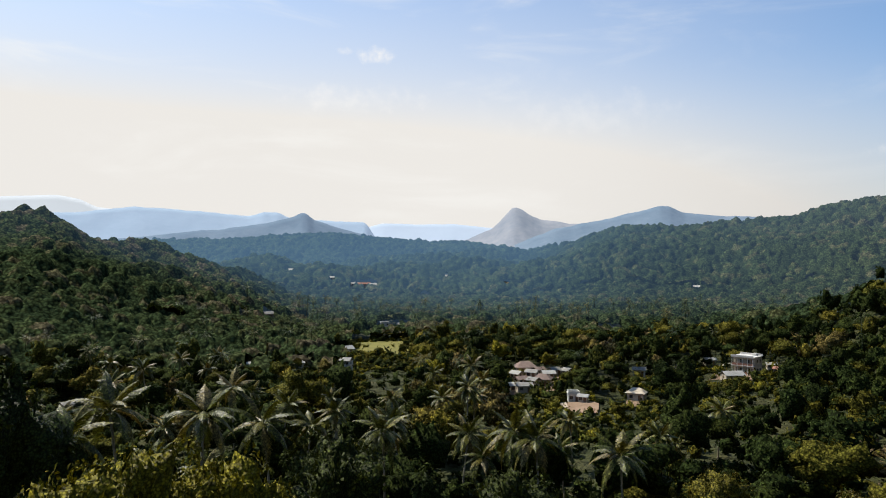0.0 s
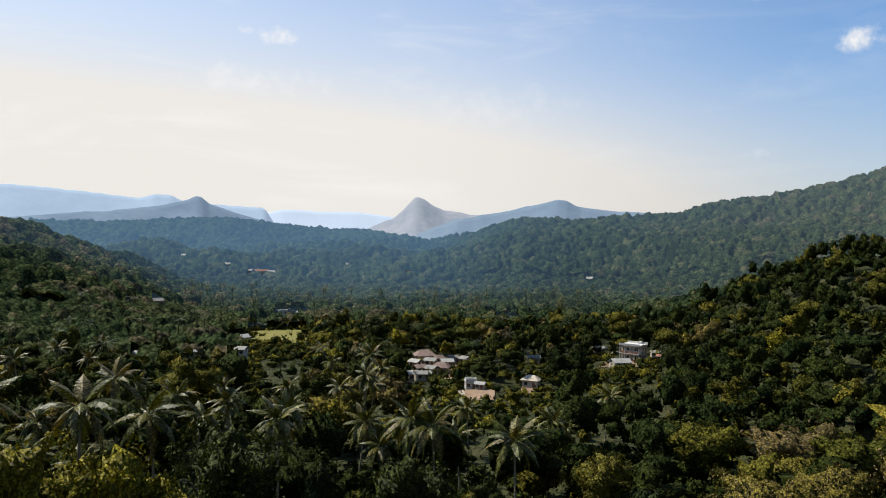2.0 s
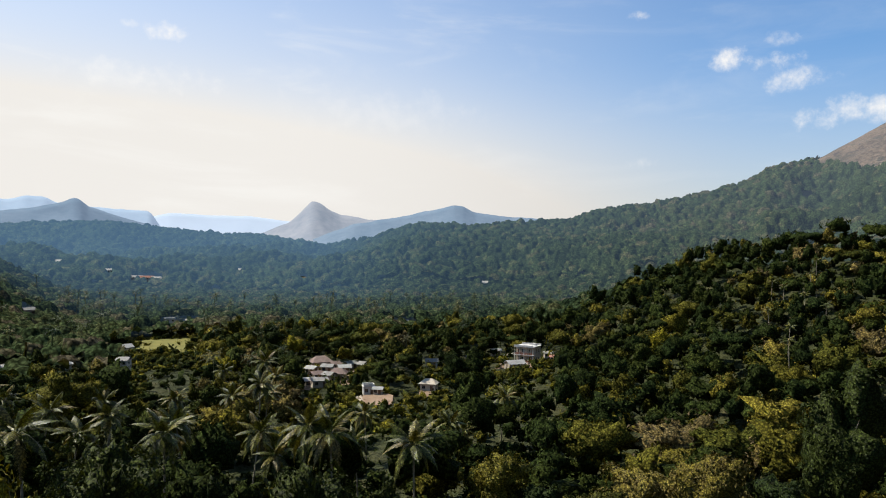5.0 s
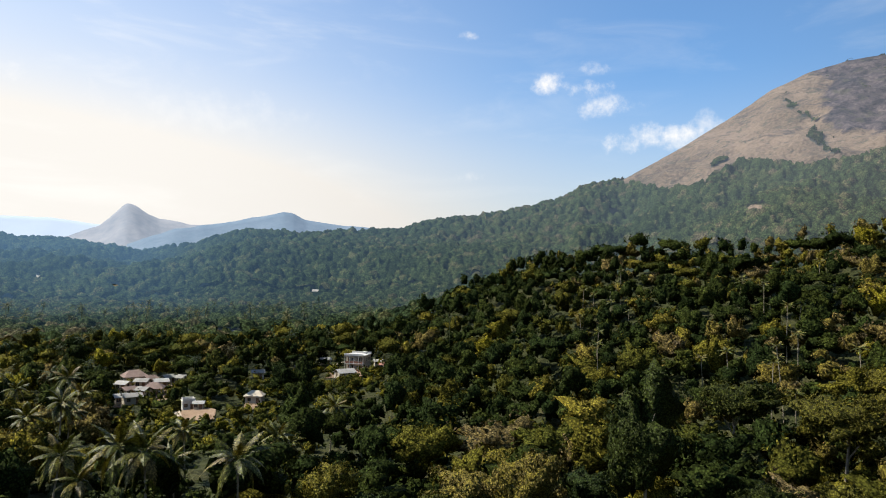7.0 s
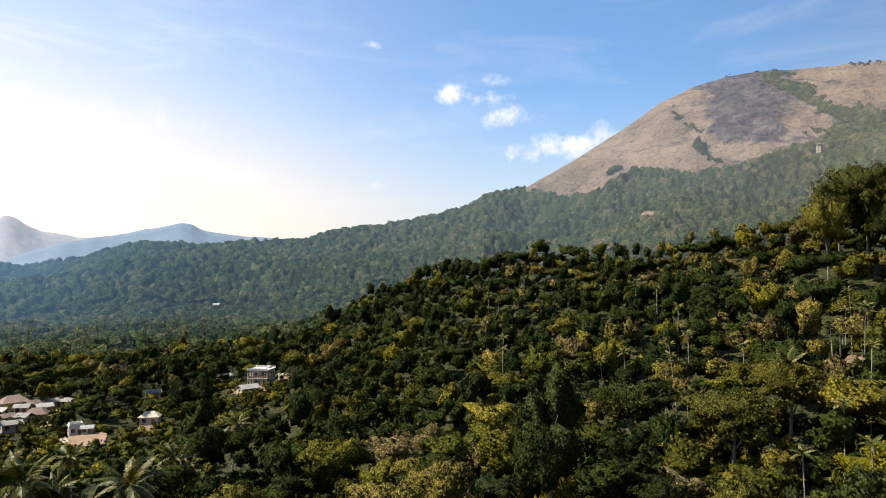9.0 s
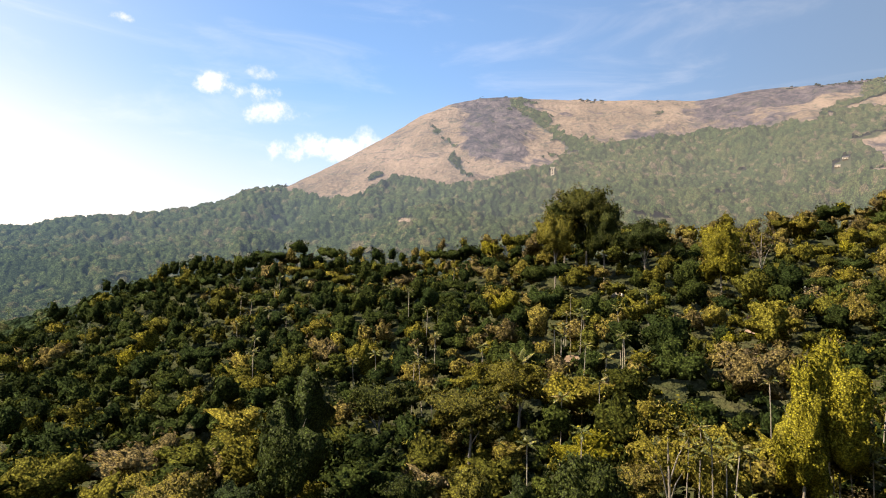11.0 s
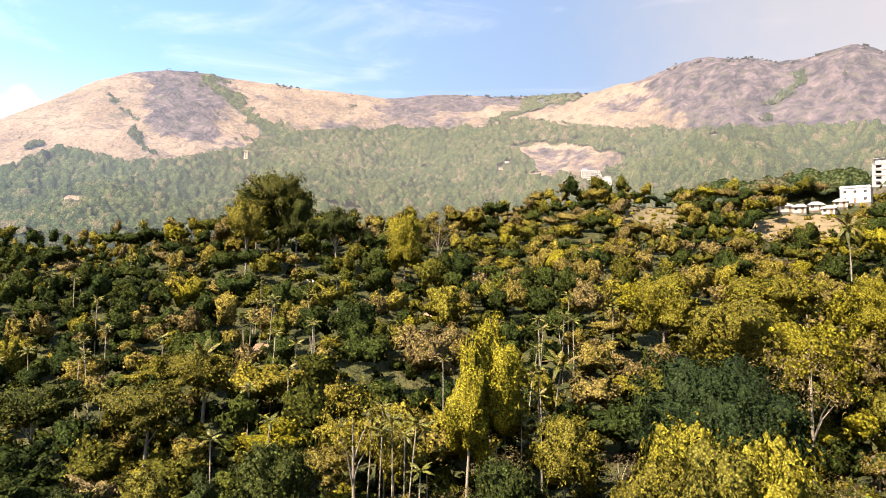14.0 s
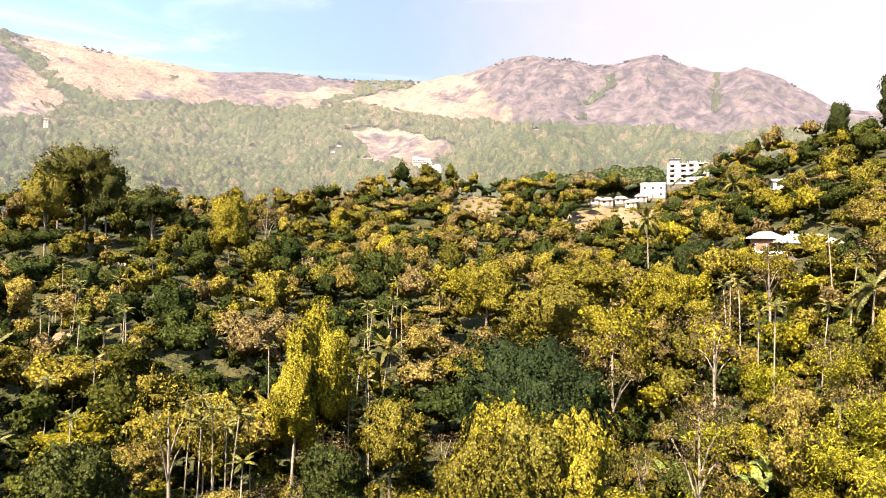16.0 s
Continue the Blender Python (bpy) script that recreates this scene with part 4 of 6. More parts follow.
def bamboo_model(seed, height=11.0):
    rng = random.Random(seed)
    nrng = np.random.default_rng(seed)
    clump = thing("bamboo_clump", "sunlit yellow-green bamboo clump with arching canes", "bamboo", Matrix(), "bamboo clumps")
    tips = []
    for k in range(16):
        a, r = rng.uniform(0, 6.28), rng.uniform(1.5, 4.2)
        h = height * rng.uniform(0.65, 1.05)
        pts = [(0.25 * math.cos(a * 3), 0.25 * math.sin(a * 3), -0.5)]
        for t in (0.35, 0.65, 0.85, 1.0):
            pts.append((r * t ** 2.4 * math.cos(a), r * t ** 2.4 * math.sin(a), h * (t - 0.16 * t ** 4)))
        part("cane", tubes_mesh("cane", [(pts, [0.07, 0.065, 0.05, 0.03, 0.012])], M_PALE_BARK, 5), clump)
        tips += [np.array(p) * (1 - f) + np.array(q) * f for p, q in zip(pts[1:-1], pts[2:]) for f in (0.15, 0.4, 0.65, 0.9)]
    tips = np.array(tips)
    c = np.repeat(tips, 20, 0) + nrng.normal(0, 0.66, (len(tips) * 20, 3))
    cards = leaf_cards(nrng, c, np.tile((0.0, 0.0, 1.0), (len(c), 1)), 0.66, 0.17, 0.9)
    part("foliage", mesh_of("foliage", cards, quads(len(cards)), M_BAMBOO), clump)
    return clump


# ---------------------------------------------------------------- buildings
def box_bm(bm, x0, y0, z0, x1, y1, z1):
    """A box from corner to corner, into a bmesh."""
    v = [bm.verts.new(p) for p in ((x0, y0, z0), (x1, y0, z0), (x1, y1, z0), (x0, y1, z0), (x0, y0, z1), (x1, y0, z1), (x1, y1, z1), (x0, y1, z1))]
    for f in ((3, 2, 1, 0), (4, 5, 6, 7), (0, 1, 5, 4), (1, 2, 6, 5), (2, 3, 7, 6), (3, 0, 4, 7)):
        bm.faces.new([v[i] for i in f])


def boxes(name, mat, *sizes, bevel=0.02):
    bm = bmesh.new()
    for s in sizes:
        box_bm(bm, *s)
    if bevel:
        bmesh.ops.bevel(bm, geom=list(bm.edges), offset=bevel, segments=1, affect="EDGES")
    me = bpy.data.meshes.new(name)
    bm.to_mesh(me)
    bm.free()
    me.materials.append(mat)
    return me


def hip_roof(name, mat, w, d, rise, z, over=0.6, ridge_part=0.45, thick=0.12):
    """A hipped roof with eaves and thickness, its middle over the origin."""
    a, b, r = w / 2 + over, d / 2 + over, w / 2 * ridge_part
    top = [(-a, -b, z), (a, -b, z), (a, b, z), (-a, b, z), (-r, 0, z + rise), (r, 0, z + rise)]
    verts = top + [(x, y, q - thick) for x, y, q in top]
    tris = [(0, 1, 5, 4), (1, 2, 5, 5), (2, 3, 4, 5), (3, 0, 4, 4)]
    bm = bmesh.new()
    vs = [bm.verts.new(v) for v in verts]
    for f in tris:
        ids = list(dict.fromkeys(f))
        bm.faces.new([vs[i] for i in ids])
        bm.faces.new([vs[i + 6] for i in reversed(ids)])
    for i in range(4):
        j = (i + 1) % 4
        bm.faces.new([vs[i + 6], vs[j + 6], vs[j], vs[i]])
    me = bpy.data.meshes.new(name)
    bm.to_mesh(me)
    bm.free()
    me.materials.append(mat)
    return me


def gable_roof(name, mat, w, d, rise, z, over=0.5, thick=0.1):
    a, b = w / 2 + over, d / 2 + over
    bm = bmesh.new()
    prof = [(-b, z), (0, z + rise), (b, z), (b, z - thick), (0, z + rise - thick), (-b, z - thick)]
    left = [bm.verts.new((-a, y, q)) for y, q in prof]
    right = [bm.verts.new((a, y, q)) for y, q in prof]
    bm.faces.new(left[::-1])
    bm.faces.new(right)
    for i in range(6):
        j = (i + 1) % 6
        bm.faces.new([left[i], left[j], right[j], right[i]])
    bmesh.ops.recalc_face_normals(bm, faces=bm.faces)
    me = bpy.data.meshes.new(name)
    bm.to_mesh(me)
    bm.free()
    me.materials.append(mat)
    return me


def wall_with_openings(name, mat, w, h, holes, thick=0.22):
    """A wall in the x-z plane from x = 0 to w, standing on z = 0, with rectangular openings (x0, z0, x1, z1) cut through."""
    xs = sorted({0.0, w, *(v for o in holes for v in (o[0], o[2]))})
    zs = sorted({0.0, h, *(v for o in holes for v in (o[1], o[3]))})
    bm = bmesh.new()
    for x0, x1 in zip(xs[:-1], xs[1:]):
        for z0, z1 in zip(zs[:-1], zs[1:]):
            cx, cz = (x0 + x1) / 2, (z0 + z1) / 2
            if not any(o[0] < cx < o[2] and o[1] < cz < o[3] for o in holes):
                box_bm(bm, x0, 0, z0, x1, thick, z1)
    bmesh.ops.remove_doubles(bm, verts=bm.verts, dist=0.001)
    seen = {}
    for f in bm.faces:
        seen.setdefault(tuple(round(c, 3) for c in f.calc_center_median()), []).append(f)
    bmesh.ops.delete(bm, geom=[f for fs in seen.values() if len(fs) > 1 for f in fs], context="FACES_ONLY")
    me = bpy.data.meshes.new(name)
    bm.to_mesh(me)
    bm.free()
    me.materials.append(mat)
    return me


def window_at(parent, m, w, h, frame_mat):
    """A window with its frame and pane, its lower left corner at the pose m, facing -y."""
    t = 0.07
    win = part("window", boxes("window", frame_mat, (0, 0.04, 0, w, 0.12, t), (0, 0.04, h - t, w, 0.12, h), (0, 0.04, t, t, 0.12, h - t), (w - t, 0.04, t, w, 0.12, h - t), (w / 2 - t / 2, 0.05, t, w / 2 + t / 2, 0.11, h - t), bevel=0), parent, at=m)
    part("pane", boxes("pane", M_GLASS, (t, 0.075, t, w - t, 0.085, h - t), bevel=0), win)
    return win


def cottage(label, m, w=9.0, d=7.0, h=3.0, rise=1.8, roof="hip", walls=None, roofing=None, storeys=1, name="house", group="village houses"):
    """A house with cut-out windows and door on its long sides, a plinth and a hipped or gabled roof."""
    walls, roofing = walls or M_CREAM, roofing or M_TILE_ROOF
    if group == "village houses":
        m = m @ Matrix.Scale(0.8, 4)
    house = thing(name, label, "house", m, group)
    part("plinth", boxes("plinth", M_STONE, (-w / 2 - 0.15, -d / 2 - 0.15, -3.0, w / 2 + 0.15, d / 2 + 0.15, 0.0)), house)
    H = h * storeys
    holes = []
    for s in range(storeys):
        n = max(2, int(w / 3))
        for k in range(n):
            x = w * (k + 0.5) / n
            if s == 0 and k == n // 2:
                holes.append((x - 0.5, 0.02, x + 0.5, 2.1))
            else:
                holes.append((x - 0.6, s * h + 0.95, x + 0.6, s * h + 2.15))
    front = wall_with_openings("wall", walls, w, H, holes)
    side = wall_with_openings("wall", walls, d - 0.44, H, [(d / 2 - 0.85, 0.95 + s * h, d / 2 + 0.35, 2.15 + s * h) for s in range(storeys)])
    for side_m, me, some in ((Matrix.Translation((-w / 2, -d / 2, 0)), front, holes), (pose(w / 2, d / 2, 0, 0, 0, 180), front, holes)):
        wall = part("wall", me, house, at=side_m)
        for x0, z0, x1, z1 in some:
            if z0 < 0.1:
                part("door", boxes("door", M_WOOD, (x0, 0.08, z0, x1, 0.14, z1), bevel=0.01), wall)
            else:
                window_at(wall, Matrix.Translation((x0, 0, z0)), x1 - x0, z1 - z0, M_WOOD)
    part("wall", side, house, at=pose(w / 2, -d / 2 + 0.22, 0, 0, 0, 90))
    part("wall", side, house, at=pose(-w / 2, d / 2 - 0.22, 0, 0, 0, -90))
    part("floor", boxes("floor", M_DARK, *[(-w / 2 + 0.23, -d / 2 + 0.23, s * h + 0.004, w / 2 - 0.23, d / 2 - 0.23, s * h + 0.12) for s in range(storeys)], bevel=0), house)
    if roof == "hip":
        part("roof", hip_roof("roof", roofing, w, d, rise, H + 0.06), house)
    elif roof == "gable":
        part("roof", gable_roof("roof", roofing, w, d, rise, H + 0.08), house)
    else:
        top = part("roof", boxes("roof", walls, (-w / 2 - 0.3, -d / 2 - 0.3, H, w / 2 + 0.3, d / 2 + 0.3, H + 0.18)), house)
        part("parapet", boxes("parapet", walls, (-w / 2, -d / 2, H + 0.18, w / 2, -d / 2 + 0.15, H + 0.9), (-w / 2, d / 2 - 0.15, H + 0.18, w / 2, d / 2, H + 0.9),
                              (-w / 2, -d / 2 + 0.15, H + 0.18, -w / 2 + 0.15, d / 2 - 0.15, H + 0.9), (w / 2 - 0.15, -d / 2 + 0.15, H + 0.18, w / 2, d / 2 - 0.15, H + 0.9)), top)
    return house


def facing(az, d, turn=0.0, lift=0.0):
    """The pose of a building whose front looks back to the view point, turned by some degrees."""
    p = spot(az, d, lift)
    return pose(p.x, p.y, p.z, 0, 0, -az + turn)


def terraced_house(m):
    """Two-storey white house with open verandas on both floors and a flat roof."""
    house = thing("veranda_house", "white two-storey house with open verandas and flat roof", "house", m)
    w, d, h = 10.5, 8.0, 3.3
    part("plinth", boxes("plinth", M_CONCRETE, (-w / 2, -d / 2 - 2.2, -4, w / 2, d / 2, 0)), house)
    for s in range(2):
        z = s * h
        holes = [(1.0, 0.02, 2.0, 2.15), (3.2, 0.9, 4.6, 2.2), (6.4, 0.9, 7.8, 2.2), (8.6, 0.02, 9.6, 2.15)]
        wall = part("wall", wall_with_openings("wall", M_CREAM, w, h, holes), house, at=Matrix.Translation((-w / 2, -d / 2, z)))
        for x0, z0, x1, z1 in holes:
            if z0 < 0.1:
                part("door", boxes("door", M_WOOD, (x0, 0.08, z0, x1, 0.14, z1), bevel=0.01), wall)
            else:
                window_at(wall, Matrix.Translation((x0, 0, z0)), x1 - x0, z1 - z0, M_WOOD)
        part("wall", boxes("wall", M_CREAM, (-w / 2, d / 2 - 0.22, z, w / 2, d / 2, z + h), bevel=0), house)
        for sx in (-1, 1):
            hs = [(2.0, 0.9, 3.4, 2.2), (4.8, 0.9, 6.2, 2.2)]
            wall = part("wall", wall_with_openings("wall", M_CREAM, d - 0.44, h, hs), house, at=pose(sx * w / 2, sx * (-d / 2 + 0.22), z, 0, 0, 90 * sx))
            for x0, z0, x1, z1 in hs:
                window_at(wall, Matrix.Translation((x0, 0, z0)), x1 - x0, z1 - z0, M_WOOD)
        part("slab", boxes("slab", M_PLASTER, (-w / 2 - 0.3, -d / 2 - 2.3, z + h - 0.2, w / 2 + 0.3, -d / 2 - 0.004, z + h + 0.02)), house)
        for k in range(5):
            x = -w / 2 + 0.15 + (w - 0.3) * k / 4
            part("column", boxes("column", M_PLASTER, (x - 0.13, -d / 2 - 2.15, z + 0.02, x + 0.13, -d / 2 - 1.89, z + h - 0.2)), house)
        part("railing", boxes("railing", M_RED_ROOF, (-w / 2 + 0.3, -d / 2 - 2.08, z + 0.02, w / 2 - 0.3, -d / 2 - 1.98, z + 0.9)), house)
    part("roof", boxes("roof", M_PLASTER, (-w / 2 - 0.3, -d / 2, 2 * h + 0.004, w / 2 + 0.3, d / 2 + 0.3, 2 * h + 0.2)), house)
    part("parapet", boxes("parapet", M_PLASTER, (-w / 2 - 0.3, d / 2 + 0.1, 2 * h + 0.2, w / 2 + 0.3, d / 2 + 0.3, 2 * h + 0.9)), house)
    part("parapet", boxes("parapet", M_PLASTER, (-w / 2 - 0.3, -d / 2 - 2.3, 2 * h + 0.03, w / 2 + 0.3, -d / 2 - 2.15, 2 * h + 0.7)), house)
    part("stair_tower", boxes("stair_tower", M_PLASTER, (1.6, 1.0, 2 * h + 0.2, 3.6, 3.4, 2 * h + 1.1)), house)
    return house


def concrete_block(m):
    """An unfinished four-storey frame: slabs, columns and half-walled bays with black openings."""
    b = thing("apartment_building", "unfinished grey concrete building with four open storeys", "building", m)
    w, d, h, n = 21.0, 11.0, 2.75, 4
    part("plinth", boxes("plinth", M_STONE, (-w / 2, -d / 2, -9, w / 2, d / 2, -0.3)), b)
    bays = [(-10.5, -9.2, 0), (-9.2, -6.6, 1), (-6.6, -3.6, 0), (-3.6, -0.8, 1), (-0.8, 0.6, 0), (0.6, 3.2, 1), (3.2, 5.2, 0), (5.2, 9.6, 1), (9.6, 10.5, 0)]
    for s in range(n + 1):
        part("slab", boxes("slab", M_CONCRETE, (-w / 2 - 0.2, -d / 2 - 0.22, s * h - 0.3, w / 2 + 0.2, d / 2 + 0.2, s * h)), b)
    for s in range(n):
        z = s * h
        part("back_wall", boxes("back_wall", M_CONCRETE, (-w / 2, d / 2 - 0.2, z, w / 2, d / 2, z + h - 0.3), bevel=0), b)
        # near-black wall behind the bays: the inside's shade put into its colour
        part("inner_wall", boxes("inner_wall", M_DARK, (-w / 2 + 0.3, -d / 2 + 3.0, z, w / 2 - 0.3, -d / 2 + 3.2, z + h - 0.3), bevel=0), b)
        for sx in (-1, 1):
            hole = [(2.2, 0.9, 4.2, 2.1), (6.2, 0.9, 8.2, 2.1)]
            part("side_wall", wall_with_openings("side_wall", M_CONCRETE, d - 0.4, h - 0.3, hole), b, at=pose(sx * w / 2, sx * (-d / 2 + 0.2), z, 0, 0, 90 * sx))
        for x0, x1, is_open in bays:
            if is_open:
                part("parapet", boxes("parapet", M_CONCRETE, (x0 + 0.004, -d / 2, z, x1 - 0.004, -d / 2 + 0.12, z + 0.75)), b)
                part("lintel", boxes("lintel", M_CONCRETE, (x0 + 0.004, -d / 2, z + 1.95, x1 - 0.004, -d / 2 + 0.12, z + h - 0.3)), b)
            else:
                part("wall_panel", boxes("wall_panel", M_CONCRETE, (x0, -d / 2 - 0.05, z, x1, -d / 2 + 0.15, z + h - 0.3)), b)
            part("column", boxes("column", M_CONCRETE, (x0 - 0.2, -d / 2 + 0.16, z, x0 + 0.2, -d / 2 + 0.56, z + h - 0.3)), b)
    top = part("roof_room", boxes("roof_room", M_CONCRETE, (-9.5, -3.5, n * h, -4.5, 3.0, n * h + 2.6)), b)
    part("roof_slab", boxes("roof_slab", M_CONCRETE, (-10.2, -4.2, n * h + 2.6, -3.8, 3.6, n * h + 2.85)), top)
    part("roof_tank", boxes("roof_tank", M_PLASTER, (0.5, -2, n * h, 4.5, 2, n * h + 1.5)), b)
    for k in range(6):
        x = -2.5 + 2.2 * k
        part("stub_column", boxes("stub_column", M_CONCRETE, (x - 0.15, -d / 2 + 0.2, n * h, x + 0.15, -d / 2 + 0.5, n * h + 0.9)), b)
    return b


def hill_bungalow(m):
    """Long low villa: two wide white hipped roofs over a shaded veranda with posts and a white base wall."""
    v = thing("hillside_villa", "low white villa with two wide pale hipped roofs", "house", m)
    part("plinth", boxes("plinth", M_STONE, (-10, -4.6, -6, 10, 5, -0.2)), v)
    part("base", boxes("base", M_PLASTER, (-10.05, -4.65, -0.2, 10.05, 5.05, 0.3)), v)
    holes = [(1.5 + 2.9 * k, 0.9, 3.0 + 2.9 * k, 2.2) for k in range(5)] + [(16.6, 0.02, 17.8, 2.2)]
    # brown instead of cream: the veranda's shade is put into the wall colour
    wall = part("wall", wall_with_openings("wall", M_WOOD, 18.6, 2.8, holes), v, at=Matrix.Translation((-9.3, -2.4, 0.3)))
    for x0, z0, x1, z1 in holes:
        if z0 > 0.1:
            window_at(wall, Matrix.Translation((x0, 0, z0)), x1 - x0, z1 - z0, M_WOOD)
        else:
            part("door", boxes("door", M_WOOD, (x0, 0.08, z0, x1, 0.14, z1), bevel=0.01), wall)
    part("wall", boxes("wall", M_CREAM, (-9.3, 4.4, 0.3, 9.3, 4.62, 3.1), bevel=0), v)
    for sx in (-9.3, 9.08):
        part("wall", boxes("wall", M_CREAM, (sx, -2.17, 0.3, sx + 0.22, 4.39, 3.1), bevel=0), v)
    for k in range(8):
        x = -9.4 + 18.8 * k / 7
        part("post", boxes("post", M_PLASTER, (x - 0.1, -4.4, 0.3, x + 0.1, -4.2, 3.0)), v)
    part("veranda_wall", boxes("veranda_wall", M_PLASTER, (-9.9, -4.55, 0.31, 9.9, -4.41, 1.1)), v)
    part("roof", hip_roof("roof", M_SHEET, 15.5, 10.2, 2.6, 3.05, 0.9, 0.5), v, at=Matrix.Translation((2.6, 0, 0.15)))
    part("roof", hip_roof("roof", M_SHEET, 8.5, 8.0, 2.0, 4.2, 0.8, 0.35), v, at=Matrix.Translation((-6.5, 2.2, 0.3)))
    # brown here too, painting in the shade under the upper eaves
    part("upper_wall", boxes("upper_wall", M_WOOD, (-10.2, -1.2, 3.1, -2.8, 5.6, 4.3), bevel=0), v)
    part("chimney", boxes("chimney", M_CREAM, (-0.6, 1.0, 4.2, 0.1, 1.7, 6.6)), v)
    return v


def hotel(m, wide=44.0, floors=6):
    """Stepped white hotel: recessed storeys with balcony bands, stair tower and a lower wing."""
    b = thing("hotel_building", "white stepped hotel building with long balcony bands", "building", m)
    for s in range(floors):
        w, y = wide - 1.2 * s, s * 0.5
        x0 = -wide / 2
        part("storey", boxes("storey", M_PLASTER, (x0, -4 + y + 1.4, s * 3.1, x0 + w, 9, s * 3.1 + 2.7), bevel=0.05), b)
        part("balcony", boxes("balcony", M_PLASTER, (x0 - 0.4, -4 + y - 0.3, s * 3.1 - 0.25, x0 + w + 0.4, 9.2, s * 3.1), (x0 - 0.4, -4 + y - 0.3, s * 3.1 + 0.01, x0 + w + 0.4, -4 + y - 0.15, s * 3.1 + 0.95)), b)
        for k in range(int(w / 3.2)):
            window_at(b, Matrix.Translation((x0 + 0.8 + k * 3.2, -4 + y + 1.31, s * 3.1 + 0.3)), 2.2, 2.1, M_DARK)
    part("roof", boxes("roof", M_PLASTER, (-wide / 2 - 0.4, 0.4, floors * 3.1 - 0.2, wide / 2 - 3 * floors + 3.4, 9.4, floors * 3.1 + 0.1)), b)
    part("stair_tower", boxes("stair_tower", M_PLASTER, (-wide / 2 + 2, 3, floors * 3.1 + 0.1, -wide / 2 + 9, 8, floors * 3.1 + 3.2)), b)
    part("wing", boxes("wing", M_PLASTER, (wide / 2 + 1.5, -1, 0, wide / 2 + 13, 8, 5.4)), b)
    part("wing_roof", hip_roof("wing_roof", M_ASBESTOS, 11.6, 9.5, 2.2, 5.5), b, at=Matrix.Translation((wide / 2 + 7.2, 3.5, 0)))
    part("plinth", boxes("plinth", M_CONCRETE, (-wide / 2 - 0.5, -4.5, -18, wide / 2 + 13.2, 9.5, -0.26)), b)
    return b


def watch_tower(m):
    t = thing("lookout_tower", "small pale tower standing out of the wooded ridge", "tower", m)
    part("shaft", boxes("shaft", M_CREAM, (-3.2, -3.2, -6, 3.2, 3.2, 13.0), bevel=0.15), t)
    part("gallery", boxes("gallery", M_CREAM, (-3.9, -3.9, 13.0, 3.9, 3.9, 13.5), (-3.9, -3.9, 13.5, 3.9, -3.7, 14.4), (-3.9, 3.7, 13.5, 3.9, 3.9, 14.4), bevel=0), t)
    for z in (3.0, 7.0, 10.0):
        window_at(t, Matrix.Translation((-0.7, -3.31, z)), 1.4, 1.7, M_DARK)
    return t


def plot(name, az, d, w, l, mat, label, turn=0.0, lift=0.35, kind="structure", category="ground"):
    """A cleared plot that follows the ground."""
    n, m_ = 12, 12
    c, s = math.cos(radians(-az + turn)), math.sin(radians(-az + turn))
    p = spot(az, d)
    u, v = np.meshgrid(np.linspace(-w / 2, w / 2, n), np.linspace(-l / 2, l / 2, m_), indexing="ij")
    wob = 1 + 0.22 * fbm(u, v, 9.0, 2, int(d))
    u, v = u * wob, v * wob
    x, y = p.x + c * u - s * v, p.y + s * u + c * v
    z = Z0 + relative_height(x.ravel(), y.ravel()) + lift
    i = (np.arange(n - 1)[:, None] * m_ + np.arange(m_ - 1)[None]).ravel()
    me = mesh_of(name, np.stack([x.ravel(), y.ravel(), z], 1), np.stack([i, i + m_, i + m_ + 1, i + 1], 1), mat, True)
    ob = tagged(new(name, me), label, category, kind=kind)
    return ob

# ---------------------------------------------------------------- what stands where
# clearings: bearing, distance, radius, stretch in front kept open
D_VERANDA = rise_to(23.9, -7.9, 190, 300)
D_BLOCK, D_VILLA = rise_to(117.44, 8.4, 280, 420), rise_to(124.54, 1.6, 110, 190)
D_ROW, D_WHITE, D_UPPER = rise_to(111.94, 5.6, 220, 380), rise_to(114.84, 6.1, 220, 380), rise_to(124.24, 6.5, 180, 320)
D_HOTEL, D_TOWER = rise_to(96.2, 8.4, 600, 1250), rise_to(67.6, 9.55, 900, 1500)
CLEARINGS += [(a, dist, r * 0.8, 60) for a, dist, r in BARE_CUTS]
CLEARINGS += [(111.94, D_ROW, 11, 35), (114.84, D_WHITE, 8, 50), (117.44, D_BLOCK, 12, 60), (124.5, D_VILLA, 9, 26), (124.24, D_UPPER, 6, 40), (96.64, D_HOTEL, 26, 40), (67.6, D_TOWER, 8, 24)]
SLOPE_HUTS = [(a, rise_to(a, e, 90, 260), w, t) for a, e, w, t in ((74.5, -1.6, 5.0, 20), (72.9, -0.3, 4.2, -30), (86.0, 0.1, 4.8, 15), (82.9, -2.4, 4.0, -10), (87.0, -1.4, 4.2, 35))]
CLEARINGS += [(a, dist, w * 0.4, 3) for a, dist, w, _ in SLOPE_HUTS]
SOIL_CUTS = [(a, rise_to(a, e, 80, 220), r) for a, e, r in ((68.4, -5.9, 3.6), (71.6, -7.6, 2.8), (83.2, -3.0, 2.6))]
CLEARINGS += [(a, dist, r * 0.75, 8) for a, dist, r in SOIL_CUTS]
